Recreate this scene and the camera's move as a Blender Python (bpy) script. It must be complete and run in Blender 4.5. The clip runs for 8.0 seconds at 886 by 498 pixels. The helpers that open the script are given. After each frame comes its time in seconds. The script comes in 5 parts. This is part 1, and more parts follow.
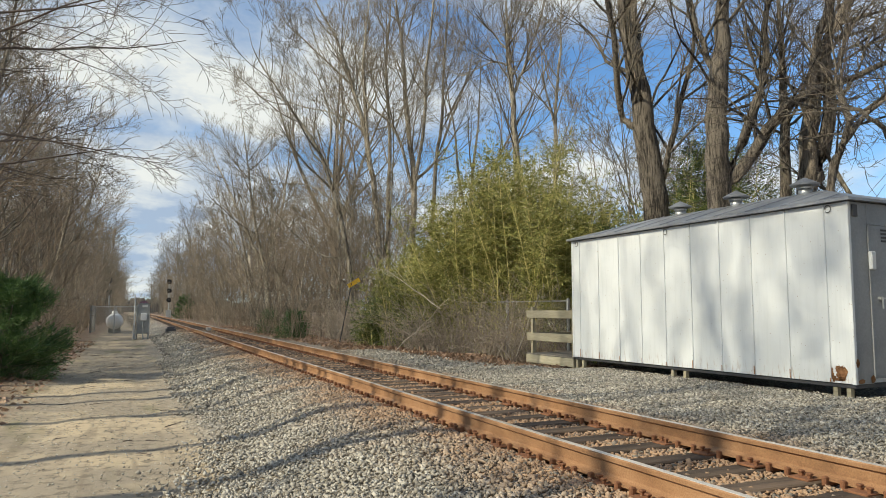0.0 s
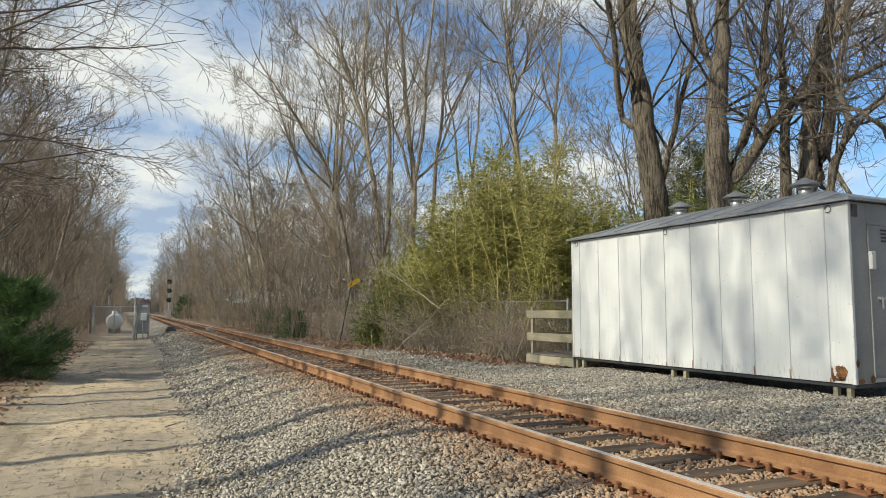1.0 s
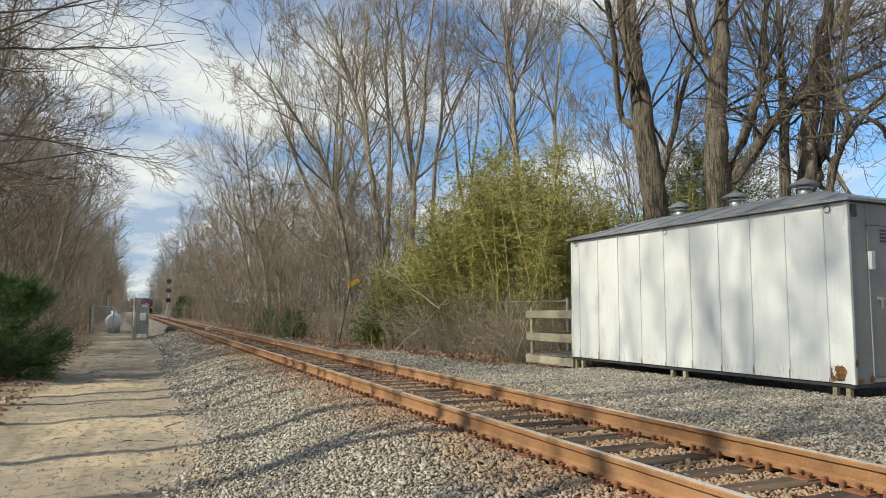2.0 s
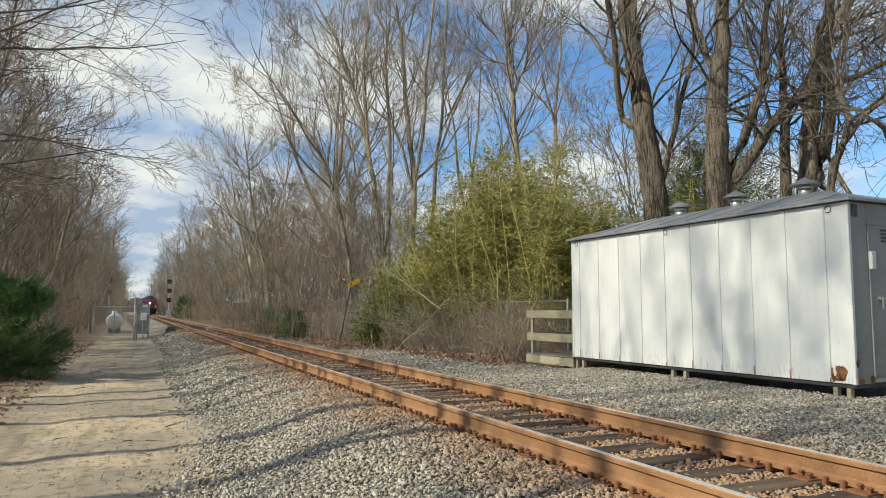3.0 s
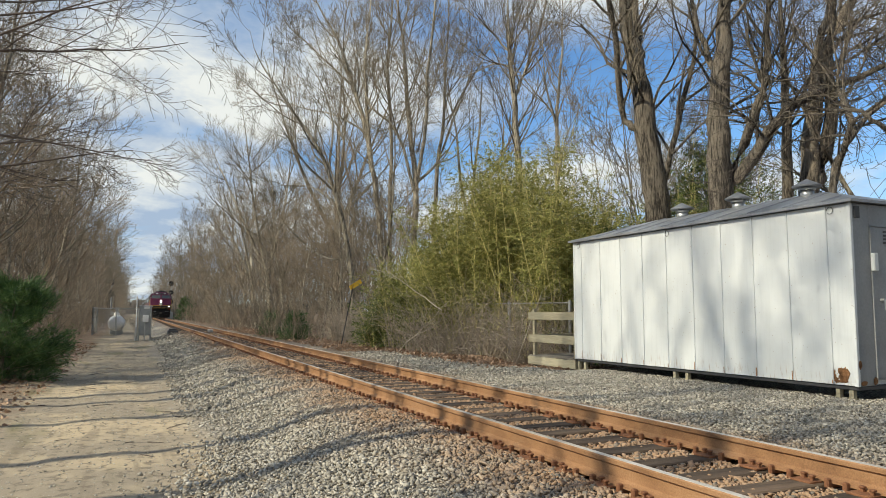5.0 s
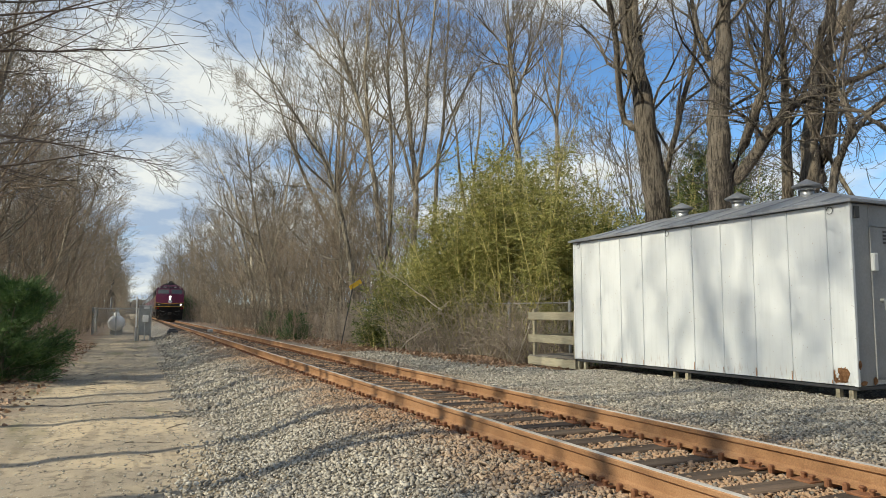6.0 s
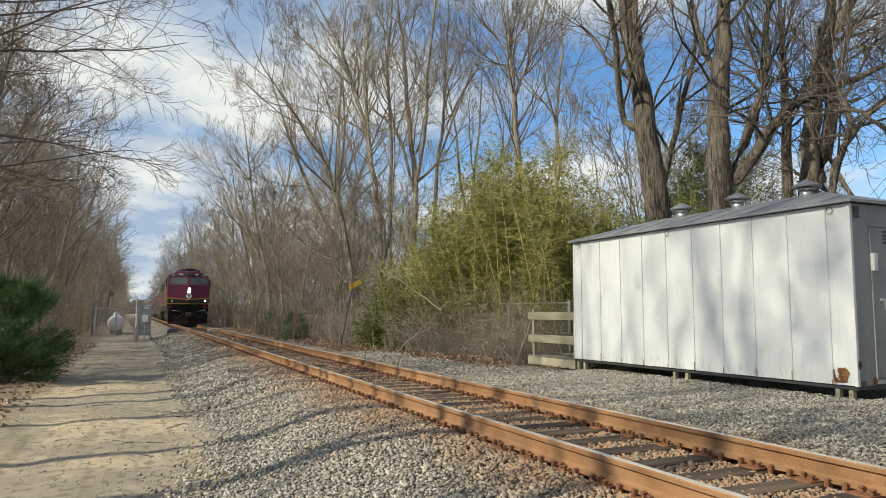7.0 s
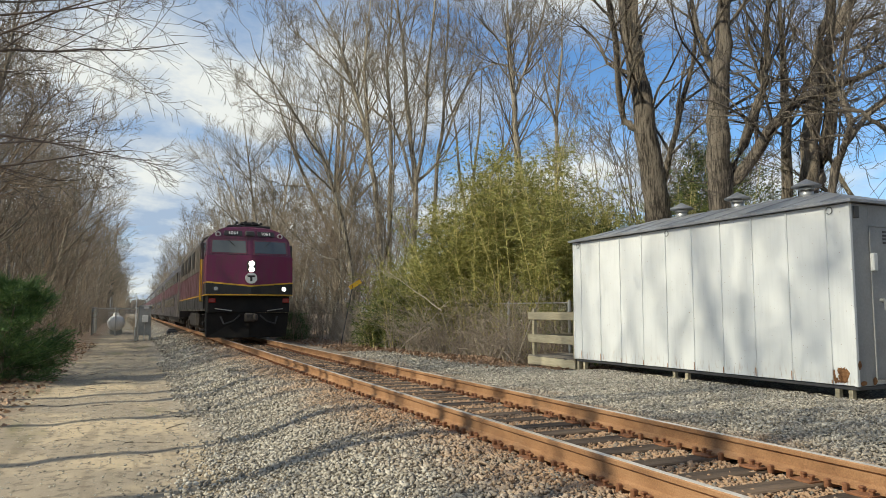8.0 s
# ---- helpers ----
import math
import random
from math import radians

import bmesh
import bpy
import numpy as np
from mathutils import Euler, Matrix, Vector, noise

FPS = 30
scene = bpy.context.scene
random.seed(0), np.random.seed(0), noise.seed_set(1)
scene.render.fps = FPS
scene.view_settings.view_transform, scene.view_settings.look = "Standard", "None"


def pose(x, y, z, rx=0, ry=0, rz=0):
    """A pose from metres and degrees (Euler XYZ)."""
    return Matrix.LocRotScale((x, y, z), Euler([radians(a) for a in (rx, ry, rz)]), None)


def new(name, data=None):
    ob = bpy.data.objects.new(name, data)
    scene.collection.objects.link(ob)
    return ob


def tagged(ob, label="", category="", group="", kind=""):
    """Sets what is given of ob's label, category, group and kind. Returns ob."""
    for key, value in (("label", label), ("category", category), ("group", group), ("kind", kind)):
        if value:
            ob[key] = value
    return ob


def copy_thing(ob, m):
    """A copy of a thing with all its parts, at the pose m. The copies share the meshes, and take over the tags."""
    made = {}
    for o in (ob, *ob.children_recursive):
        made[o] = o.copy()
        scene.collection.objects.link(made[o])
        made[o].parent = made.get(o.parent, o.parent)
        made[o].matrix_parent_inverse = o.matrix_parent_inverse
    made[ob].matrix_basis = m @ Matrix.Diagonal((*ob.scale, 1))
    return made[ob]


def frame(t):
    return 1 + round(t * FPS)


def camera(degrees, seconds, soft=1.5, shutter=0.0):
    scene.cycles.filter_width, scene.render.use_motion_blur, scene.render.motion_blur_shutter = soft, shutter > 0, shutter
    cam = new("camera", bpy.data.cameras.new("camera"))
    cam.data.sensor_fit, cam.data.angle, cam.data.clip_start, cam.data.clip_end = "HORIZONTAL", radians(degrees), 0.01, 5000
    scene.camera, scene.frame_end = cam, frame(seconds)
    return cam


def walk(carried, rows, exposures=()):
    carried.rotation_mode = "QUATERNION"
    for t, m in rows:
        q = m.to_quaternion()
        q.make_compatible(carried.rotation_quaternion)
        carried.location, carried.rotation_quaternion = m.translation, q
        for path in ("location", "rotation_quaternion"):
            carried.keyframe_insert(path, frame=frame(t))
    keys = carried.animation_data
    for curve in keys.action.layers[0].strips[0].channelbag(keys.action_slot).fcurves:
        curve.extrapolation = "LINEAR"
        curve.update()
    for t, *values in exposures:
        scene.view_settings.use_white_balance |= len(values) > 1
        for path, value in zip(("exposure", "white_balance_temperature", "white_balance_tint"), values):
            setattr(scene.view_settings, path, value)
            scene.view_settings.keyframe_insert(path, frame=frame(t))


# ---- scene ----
cam = camera(64.6, 8.0, soft=0.6)
EYE = (0.0, 0.0, 1.6)
# the shot is held by hand: it swings by about a tenth of a degree (yaw to the right of the track, pitch up)
SWAY = [(0.0, 0.0, 0.0), (1.0, 0.0, 0.0), (1.5, 0.06, 0.0), (2.2, 0.03, 0.0), (3.0, 0.0, 0.0), (3.5, 0.0, 0.069), (4.0, -0.10, 0.139),
        (4.5, -0.138, 0.139), (5.2, -0.135, 0.139), (6.0, -0.130, 0.139), (7.0, -0.115, 0.139), (8.0, -0.105, 0.139)]
YAW, PITCH = 23.85, 4.98
walk(cam, [(t, pose(*EYE, 90 + PITCH + p, 0, -(YAW + a))) for t, a, p in SWAY],
     exposures=[(0.0, 0.0, 6650, 3), (8.0, 0.0, 6650, 3)])

# ---- light ----
SUN_FROM = Vector((-1.0, -0.10, 0.74)).normalized()
sun_data = bpy.data.lights.new("sun", "SUN")
sun_data.energy, sun_data.angle, sun_data.color = 5.0, radians(0.9), (1.0, 0.90, 0.74)
sun = new("sun", sun_data)
sun.rotation_mode = "QUATERNION"
sun.rotation_quaternion = (-SUN_FROM).to_track_quat("-Z", "Y")
sun.location = SUN_FROM * 60

world = bpy.data.worlds.new("world")
scene.world = world
world.use_nodes = True
wn, wl = world.node_tree.nodes, world.node_tree.links
wn.clear()
w_out, w_mix = wn.new("ShaderNodeOutputWorld"), wn.new("ShaderNodeMixShader")
w_sky, w_blue, w_white = wn.new("ShaderNodeTexSky"), wn.new("ShaderNodeBackground"), wn.new("ShaderNodeBackground")
w_sky.sky_type, w_sky.sun_disc = "NISHITA", False
w_sky.sun_elevation = math.asin(SUN_FROM.z)
w_sky.sun_rotation = math.atan2(SUN_FROM.x, SUN_FROM.y)
w_sky.air_density, w_sky.dust_density, w_sky.ozone_density = 1.0, 0.2, 4.0
w_blue.inputs["Strength"].default_value = 0.15
w_white.inputs["Strength"].default_value = 0.89
w_tc, w_sep = wn.new("ShaderNodeTexCoord"), wn.new("ShaderNodeSeparateXYZ")
wl.new(w_tc.outputs["Generated"], w_sep.inputs[0])


def w_math(op, a, b):
    n = wn.new("ShaderNodeMath")
    n.operation = op
    for i, v in enumerate((a, b)):
        if isinstance(v, (int, float)):
            n.inputs[i].default_value = v
        else:
            wl.new(v, n.inputs[i])
    return n.outputs[0]


w_h = w_math("ADD", w_math("MAXIMUM", w_sep.outputs["Z"], 0.0), 0.22)
w_com = wn.new("ShaderNodeCombineXYZ")
wl.new(w_math("DIVIDE", w_sep.outputs["X"], w_h), w_com.inputs[0])
wl.new(w_math("DIVIDE", w_sep.outputs["Y"], w_h), w_com.inputs[1])
w_com.inputs[2].default_value = 1.3
w_n1, w_n2 = wn.new("ShaderNodeTexNoise"), wn.new("ShaderNodeTexNoise")
for n, s, d, r in ((w_n1, 1.25, 9, 0.56), (w_n2, 2.6, 6, 0.6)):
    wl.new(w_com.outputs[0], n.inputs["Vector"])
    n.inputs["Scale"].default_value, n.inputs["Detail"].default_value, n.inputs["Roughness"].default_value = s, d, r
    n.inputs["Distortion"].default_value = 0.25
w_ramp = wn.new("ShaderNodeValToRGB")
w_ramp.color_ramp.elements[0].position, w_ramp.color_ramp.elements[1].position = 0.39, 0.57
wl.new(w_n1.outputs["Fac"], w_ramp.inputs["Fac"])
w_low = wn.new("ShaderNodeMapRange")          # a paler band of haze over the horizon
wl.new(w_sep.outputs["Z"], w_low.inputs["Value"])
w_low.inputs["From Min"].default_value, w_low.inputs["From Max"].default_value = 0.0, 0.22
w_low.inputs["To Min"].default_value, w_low.inputs["To Max"].default_value = 0.55, 0.0
wl.new(w_math("MINIMUM", w_math("ADD", w_ramp.outputs["Color"], w_low.outputs[0]), 0.97), w_mix.inputs["Fac"])
w_tint = wn.new("ShaderNodeValToRGB")
w_tint.color_ramp.elements[0].color, w_tint.color_ramp.elements[1].color = (0.46, 0.57, 0.78, 1), (1.0, 1.0, 1.0, 1)
w_tint.color_ramp.elements[0].position, w_tint.color_ramp.elements[1].position = 0.38, 0.62
wl.new(w_n2.outputs["Fac"], w_tint.inputs["Fac"])
wl.new(w_tint.outputs["Color"], w_white.inputs["Color"])
w_deep = wn.new("ShaderNodeMix")              # clear, deep blue after rain
w_deep.data_type, w_deep.blend_type = "RGBA", "MULTIPLY"
w_deep.inputs[0].default_value, w_deep.inputs[7].default_value = 1.0, (0.76, 0.94, 1.10, 1)
wl.new(w_sky.outputs["Color"], w_deep.inputs[6])
wl.new(w_deep.outputs[2], w_blue.inputs["Color"])
wl.new(w_blue.outputs[0], w_mix.inputs[1])
wl.new(w_white.outputs[0], w_mix.inputs[2])
wl.new(w_mix.outputs[0], w_out.inputs["Surface"])


# ---- materials ----
class Nodes:
    """A small hand for writing node trees."""

    def __init__(self, name, rough=0.8, metal=0.0):
        self.m = bpy.data.materials.new(name)
        self.m.use_nodes = True
        self.t = self.m.node_tree
        self.b = self.t.nodes["Principled BSDF"]
        self.b.inputs["Roughness"].default_value, self.b.inputs["Metallic"].default_value = rough, metal

    def node(self, kind, **ins):
        n = self.t.nodes.new(kind)
        for k, v in ins.items():
            self.put(n, k.replace("_", " "), v)
        return n

    def put(self, n, k, v):
        s = n.inputs[int(k)] if k.isdigit() else n.inputs[k]
        if isinstance(v, bpy.types.NodeSocket):
            self.t.links.new(v, s)
        else:
            s.default_value = v

    def coord(self, stretch=(1, 1, 1), world_space=False):
        src = self.node("ShaderNodeNewGeometry").outputs["Position"] if world_space else self.node("ShaderNodeTexCoord").outputs["Object"]
        mp = self.node("ShaderNodeMapping", Vector=src)
        mp.inputs["Scale"].default_value = stretch
        return mp.outputs[0]

    def noise(self, co, scale, detail=6, rough=0.6):
        n = self.node("ShaderNodeTexNoise", Vector=co, Scale=scale, Detail=detail, Roughness=rough)
        return n.outputs["Fac"]

    def ramp(self, fac, stops):
        n = self.node("ShaderNodeValToRGB", Fac=fac)
        e = n.color_ramp.elements
        while len(e) < len(stops):
            e.new(0.5)
        for i, (p, c) in enumerate(stops):
            e[i].position, e[i].color = p, (*c, 1) if len(c) == 3 else c
        return n.outputs["Color"]

    def mix(self, fac, a, b, how="MIX"):
        n = self.node("ShaderNodeMix")
        n.data_type, n.blend_type = "RGBA", how
        for i, v in ((0, fac), (6, a), (7, b)):
            if isinstance(v, tuple):
                v = (*v, 1) if len(v) == 3 else v
            self.put(n, str(i), v)
        return n.outputs[2]

    def math(self, op, a, b=0.0):
        n = self.node("ShaderNodeMath")
        n.operation = op
        self.put(n, "0", a), self.put(n, "1", b)
        return n.outputs[0]

    def smooth(self, v, lo, hi):
        n = self.node("ShaderNodeMapRange", Value=v)
        n.interpolation_type = "SMOOTHSTEP"
        self.put(n, "From Min", lo), self.put(n, "From Max", hi)
        return n.outputs[0]

    def colour(self, c):
        self.put(self.b, "Base Color", c if isinstance(c, bpy.types.NodeSocket) else (*c, 1))
        return self

    def bump(self, h, strength=0.4, dist=0.01):
        n = self.node("ShaderNodeBump", Height=h, Strength=strength, Distance=dist)
        self.t.links.new(n.outputs[0], self.b.inputs["Normal"])
        return self


def plain(name, lo, hi, rough=0.8, metal=0.0, scale=3.0, fine=40.0, bump=0.3, dist=0.004, stretch=(1, 1, 1), vary=0.0):
    """Two colours mixed by coarse and fine noise, with a fine relief."""
    n = Nodes(name, rough, metal)
    co = n.coord(stretch)
    a, b = n.noise(co, scale, 5), n.noise(co, fine, 4)
    f = n.math("ADD", n.math("MULTIPLY", a, 0.65), n.math("MULTIPLY", b, 0.35))
    c = n.ramp(f, [(0.36, lo), (0.64, hi)])
    if vary:
        r = n.node("ShaderNodeObjectInfo").outputs["Random"]
        c = n.mix(1.0, c, n.ramp(r, [(0.0, (1 - vary,) * 3), (1.0, (1 + vary,) * 3)]), "MULTIPLY")
    n.colour(c)
    if bump:
        n.bump(b, bump, dist)
    return n.m


def bark(name, lo, hi, vary=0.25):
    n = Nodes(name, 0.95)
    co = n.coord((1, 1, 0.11))
    ridges, big = n.noise(co, 26, 7, 0.75), n.noise(n.coord((1, 1, 0.4)), 1.6, 4)
    c = n.ramp(n.math("ADD", n.math("MULTIPLY", ridges, 0.6), n.math("MULTIPLY", big, 0.4)), [(0.45, lo), (0.55, hi)])
    r = n.node("ShaderNodeObjectInfo").outputs["Random"]
    c = n.mix(1.0, c, n.ramp(r, [(0.0, (1 - vary,) * 3), (1.0, (1 + vary, 1 + vary, 1 + vary))]), "MULTIPLY")
    n.colour(c).bump(ridges, 1.0, 0.12)
    return n.m


def flat(name, c, rough=0.5, metal=0.0):
    return plain(name, tuple(v * 0.82 for v in c), tuple(min(1, v * 1.1) for v in c), rough, metal, 2.5, 30, 0.05, 0.002)


def glow(name, c, strength):
    n = Nodes(name, 0.3)
    n.colour(c)
    n.put(n.b, "Emission Color", (*c, 1)), n.put(n.b, "Emission Strength", strength)
    return n.m


def leafy(name, lo, hi):
    n = Nodes(name, 0.6)
    r = n.node("ShaderNodeNewGeometry").outputs["Random Per Island"]
    n.colour(n.ramp(r, [(0.0, lo), (1.0, hi)]))
    n.put(n.b, "Transmission Weight", 0.0)
    n.put(n.b, "Subsurface Weight", 0.0)
    return n.m


ROAD_L, ROAD_R = -1.8, 1.05           # the dirt track beside the line
RAIL_L, RAIL_R = 3.31, 4.815          # rail centres
MID = (RAIL_L + RAIL_R) / 2
HEAD = 0.52                           # rail head


def ground_material():
    n = Nodes("ground_soil_gravel_and_litter", 0.95)
    co = n.coord()
    sep = n.node("ShaderNodeSeparateXYZ", Vector=co)
    wob = n.math("MULTIPLY", n.math("SUBTRACT", n.noise(co, 0.55, 5), 0.5), 1.9)
    x = n.math("ADD", sep.outputs["X"], wob)
    fine, mid, big = n.noise(co, 60, 5, 0.7), n.noise(co, 7, 5), n.noise(co, 0.5, 4)
    dirt = n.mix(n.smooth(big, 0.38, 0.56), (0.54, 0.425, 0.27), (0.27, 0.225, 0.165))
    dirt = n.mix(n.math("MULTIPLY", fine, 0.6), dirt, (0.46, 0.38, 0.28))
    dirt = n.mix(n.math("MULTIPLY", n.smooth(mid, 0.50, 0.64), 0.8), dirt, (0.17, 0.14, 0.10))
    grit = n.node("ShaderNodeTexVoronoi", Vector=co, Scale=45.0)
    dirt = n.mix(n.smooth(grit.outputs["Distance"], 0.22, 0.10), dirt, n.mix(big, (0.30, 0.27, 0.22), (0.60, 0.54, 0.44)))
    ruts = n.noise(n.coord((1.6, 0.16, 1)), 2.2, 5)
    dirt = n.mix(n.math("MULTIPLY", n.smooth(ruts, 0.52, 0.66), 0.6), dirt, (0.23, 0.185, 0.13))
    moss = n.noise(n.coord((1.0, 0.25, 1)), 0.9, 4)
    dirt = n.mix(n.math("MULTIPLY", n.smooth(moss, 0.55, 0.70), 0.7), dirt, (0.14, 0.14, 0.05))
    vor = n.node("ShaderNodeTexVoronoi", Vector=co, Scale=24.0)
    stone = n.mix(n.node("ShaderNodeSeparateColor", Color=vor.outputs["Color"]).outputs[0], (0.30, 0.26, 0.205), (0.66, 0.60, 0.50))
    # shade between the stones, painted into the colour
    gap_shade = n.smooth(vor.outputs["Distance"], 0.35, 0.6)
    stone = n.mix(n.math("MULTIPLY", gap_shade, 0.7), stone, (0.15, 0.135, 0.11))
    rust = n.math("MULTIPLY", n.smooth(n.math("ABSOLUTE", n.math("SUBTRACT", x, MID)), 2.4, 0.7), n.smooth(mid, 0.3, 0.6))
    stone = n.mix(n.math("MULTIPLY", rust, 0.7), stone, (0.26, 0.12, 0.055))
    litter = n.mix(n.smooth(mid, 0.35, 0.65), (0.17, 0.105, 0.06), (0.30, 0.21, 0.14))
    litter = n.mix(n.math("MULTIPLY", fine, 0.6), litter, (0.10, 0.07, 0.045))
    c = n.mix(n.smooth(x, ROAD_L - 0.7, ROAD_L + 0.5), litter, dirt)
    c = n.mix(n.smooth(x, ROAD_R - 0.55, ROAD_R + 0.35), c, stone)
    far = n.math("ADD", x, n.math("MULTIPLY", n.smooth(sep.outputs["Y"], 10.0, 26.0), 1.9))
    right = n.math("SUBTRACT", far, n.math("MULTIPLY", n.smooth(sep.outputs["Y"], 17.0, 12.0), 6.0))
    c = n.mix(n.smooth(right, 7.4, 8.6), c, litter)
    n.colour(c)
    rel = n.math("ADD", n.math("MULTIPLY", fine, 0.4), n.math("MULTIPLY", n.math("SUBTRACT", 1.0, vor.outputs["Distance"]), n.smooth(x, ROAD_R - 0.4, ROAD_R + 0.3)))
    n.bump(rel, 0.8, 0.03)
    return n.m


def stone_material():
    n = Nodes("ballast_stone", 0.9)
    r = n.node("ShaderNodeNewGeometry").outputs["Random Per Island"]
    co = n.coord()
    c = n.ramp(r, [(0.0, (0.16, 0.145, 0.12)), (0.3, (0.32, 0.29, 0.24)), (0.7, (0.45, 0.415, 0.345)), (1.0, (0.63, 0.585, 0.50))])
    x = n.node("ShaderNodeSeparateXYZ", Vector=co).outputs["X"]
    d = n.math("ABSOLUTE", n.math("SUBTRACT", x, MID))
    wob = n.math("MULTIPLY", n.math("SUBTRACT", n.noise(co, 1.1, 4), 0.5), 2.2)
    rust = n.math("MULTIPLY", n.smooth(n.math("ADD", d, wob), 2.3, 0.85), n.smooth(r, 0.0, 0.3))
    c = n.mix(n.math("MULTIPLY", rust, 0.8), c, (0.40, 0.225, 0.11))
    c = n.mix(n.math("MULTIPLY", n.noise(co, 90, 3), 0.35), c, (0.12, 0.11, 0.10))
    n.colour(c)
    return n.m


def rust_rail():
    n = Nodes("rusted_rail_steel", 0.75)
    co = n.coord((1, 0.6, 1))
    f = n.noise(co, 3.5, 6)
    g = n.noise(n.coord(), 90, 4)
    c = n.ramp(n.math("ADD", n.math("MULTIPLY", f, 0.6), n.math("MULTIPLY", g, 0.4)), [(0.33, (0.15, 0.072, 0.032)), (0.52, (0.30, 0.160, 0.075)), (0.7, (0.42, 0.25, 0.135))])
    n.colour(c).bump(g, 0.3, 0.003)
    return n.m


M_GROUND, M_STONE, M_RAIL = ground_material(), stone_material(), rust_rail()
M_HEAD = plain("polished_rail_head", (0.52, 0.46, 0.40), (0.72, 0.67, 0.61), 0.35, 0.35, 6, 60, 0.1, 0.001, (1, 0.1, 1))
M_TIE = plain("weathered_creosoted_timber", (0.036, 0.025, 0.018), (0.13, 0.09, 0.06), 0.9, 0, 5, 45, 0.8, 0.01, (0.12, 1, 1), 0.35)
M_PLATE = plain("rusty_iron", (0.12, 0.05, 0.025), (0.27, 0.12, 0.055), 0.85, 0.1, 12, 80, 0.4, 0.003)
M_BARK = bark("grey_brown_bark", (0.15, 0.125, 0.09), (0.50, 0.44, 0.345))
M_BARK_DARK = bark("ridged_dark_bark", (0.05, 0.041, 0.032), (0.31, 0.262, 0.205))
M_TWIG = plain("bare_twig", (0.12, 0.10, 0.074), (0.30, 0.255, 0.19), 0.9, 0, 2, 30, 0, 0, vary=0.25)
M_TWIG_DARK = plain("dark_bare_twig", (0.07, 0.055, 0.045), (0.15, 0.12, 0.10), 0.9, 0, 2, 30, 0, 0, vary=0.1)
M_TWIG_RED = plain("reddish_bare_twig", (0.18, 0.138, 0.096), (0.42, 0.335, 0.245), 0.9, 0, 2, 30, 0, 0, vary=0.25)


# ---- small builders ----
def part(name, bm, material, parent=None, label="", smooth=False):
    me = bpy.data.meshes.new(name)
    bm.normal_update()
    bm.to_mesh(me)
    bm.free()
    me.materials.append(material)
    if smooth:
        me.shade_smooth()
    ob = new(name, me)
    ob.parent = parent
    if label:
        ob["label"] = label
    return ob


def mesh_part(name, verts, faces, material, parent=None, label="", smooth=False):
    me = bpy.data.meshes.new(name)
    verts, faces = np.asarray(verts, np.float32), np.asarray(faces, np.int32)
    k = faces.shape[1]
    me.vertices.add(len(verts))
    me.vertices.foreach_set("co", verts.ravel())
    me.loops.add(faces.size)
    me.loops.foreach_set("vertex_index", faces.ravel())
    me.polygons.add(len(faces))
    me.polygons.foreach_set("loop_start", np.arange(0, faces.size, k, dtype=np.int32))
    me.update(calc_edges=True)
    me.materials.append(material)
    if smooth:
        me.shade_smooth()
    ob = new(name, me)
    ob.parent = parent
    if label:
        ob["label"] = label
    return ob


def thing(name, m, label, category, group="", kind=""):
    ob = new(name)
    ob.matrix_basis = m
    ob.empty_display_size = 0.2
    return tagged(ob, label, category, group, kind)


def box(bm, x0, x1, y0, y1, z0, z1, bevel=0.0, m=None):
    g = bmesh.ops.create_cube(bm, size=1)["verts"]
    t = Matrix.Translation(((x0 + x1) / 2, (y0 + y1) / 2, (z0 + z1) / 2)) @ Matrix.Diagonal((x1 - x0, y1 - y0, z1 - z0, 1))
    bmesh.ops.transform(bm, matrix=(m @ t) if m else t, verts=g)
    if bevel:
        es = list({e for v in g for e in v.link_edges})
        bmesh.ops.bevel(bm, geom=es, offset=bevel, segments=1, affect="EDGES")
    return bm


def rod(bm, p0, p1, r0, r1=None, n=8):
    p0, p1 = Vector(p0), Vector(p1)
    d = p1 - p0
    m = Matrix.Translation((p0 + p1) / 2) @ d.to_track_quat("Z", "Y").to_matrix().to_4x4()
    bmesh.ops.create_cone(bm, cap_ends=True, segments=n, radius1=r0, radius2=r0 if r1 is None else r1, depth=d.length, matrix=m)
    return bm


def ball(bm, c, r, sx=1, sy=1, sz=1, u=16, v=10):
    bmesh.ops.create_uvsphere(bm, u_segments=u, v_segments=v, radius=r, matrix=Matrix.Translation(c) @ Matrix.Diagonal((sx, sy, sz, 1)))
    return bm


def prism(bm, outline, y0, y1):
    """An outline in x and z, drawn out along y."""
    a = [bm.verts.new((x, y0, z)) for x, z in outline]
    b = [bm.verts.new((x, y1, z)) for x, z in outline]
    n = len(a)
    for i in range(n):
        bm.faces.new((a[i], a[(i + 1) % n], b[(i + 1) % n], b[i]))
    bm.faces.new(a[::-1]), bm.faces.new(b)
    bmesh.ops.recalc_face_normals(bm, faces=bm.faces)
    return bm


def loft(bm, rings, caps=True):
    vs = [[bm.verts.new(p) for p in r] for r in rings]
    n = len(vs[0])
    for a, b in zip(vs, vs[1:]):
        for i in range(n):
            bm.faces.new((a[i], a[(i + 1) % n], b[(i + 1) % n], b[i]))
    if caps:
        bm.faces.new(vs[0][::-1]), bm.faces.new(vs[-1])
    bmesh.ops.recalc_face_normals(bm, faces=bm.faces)
    return bm


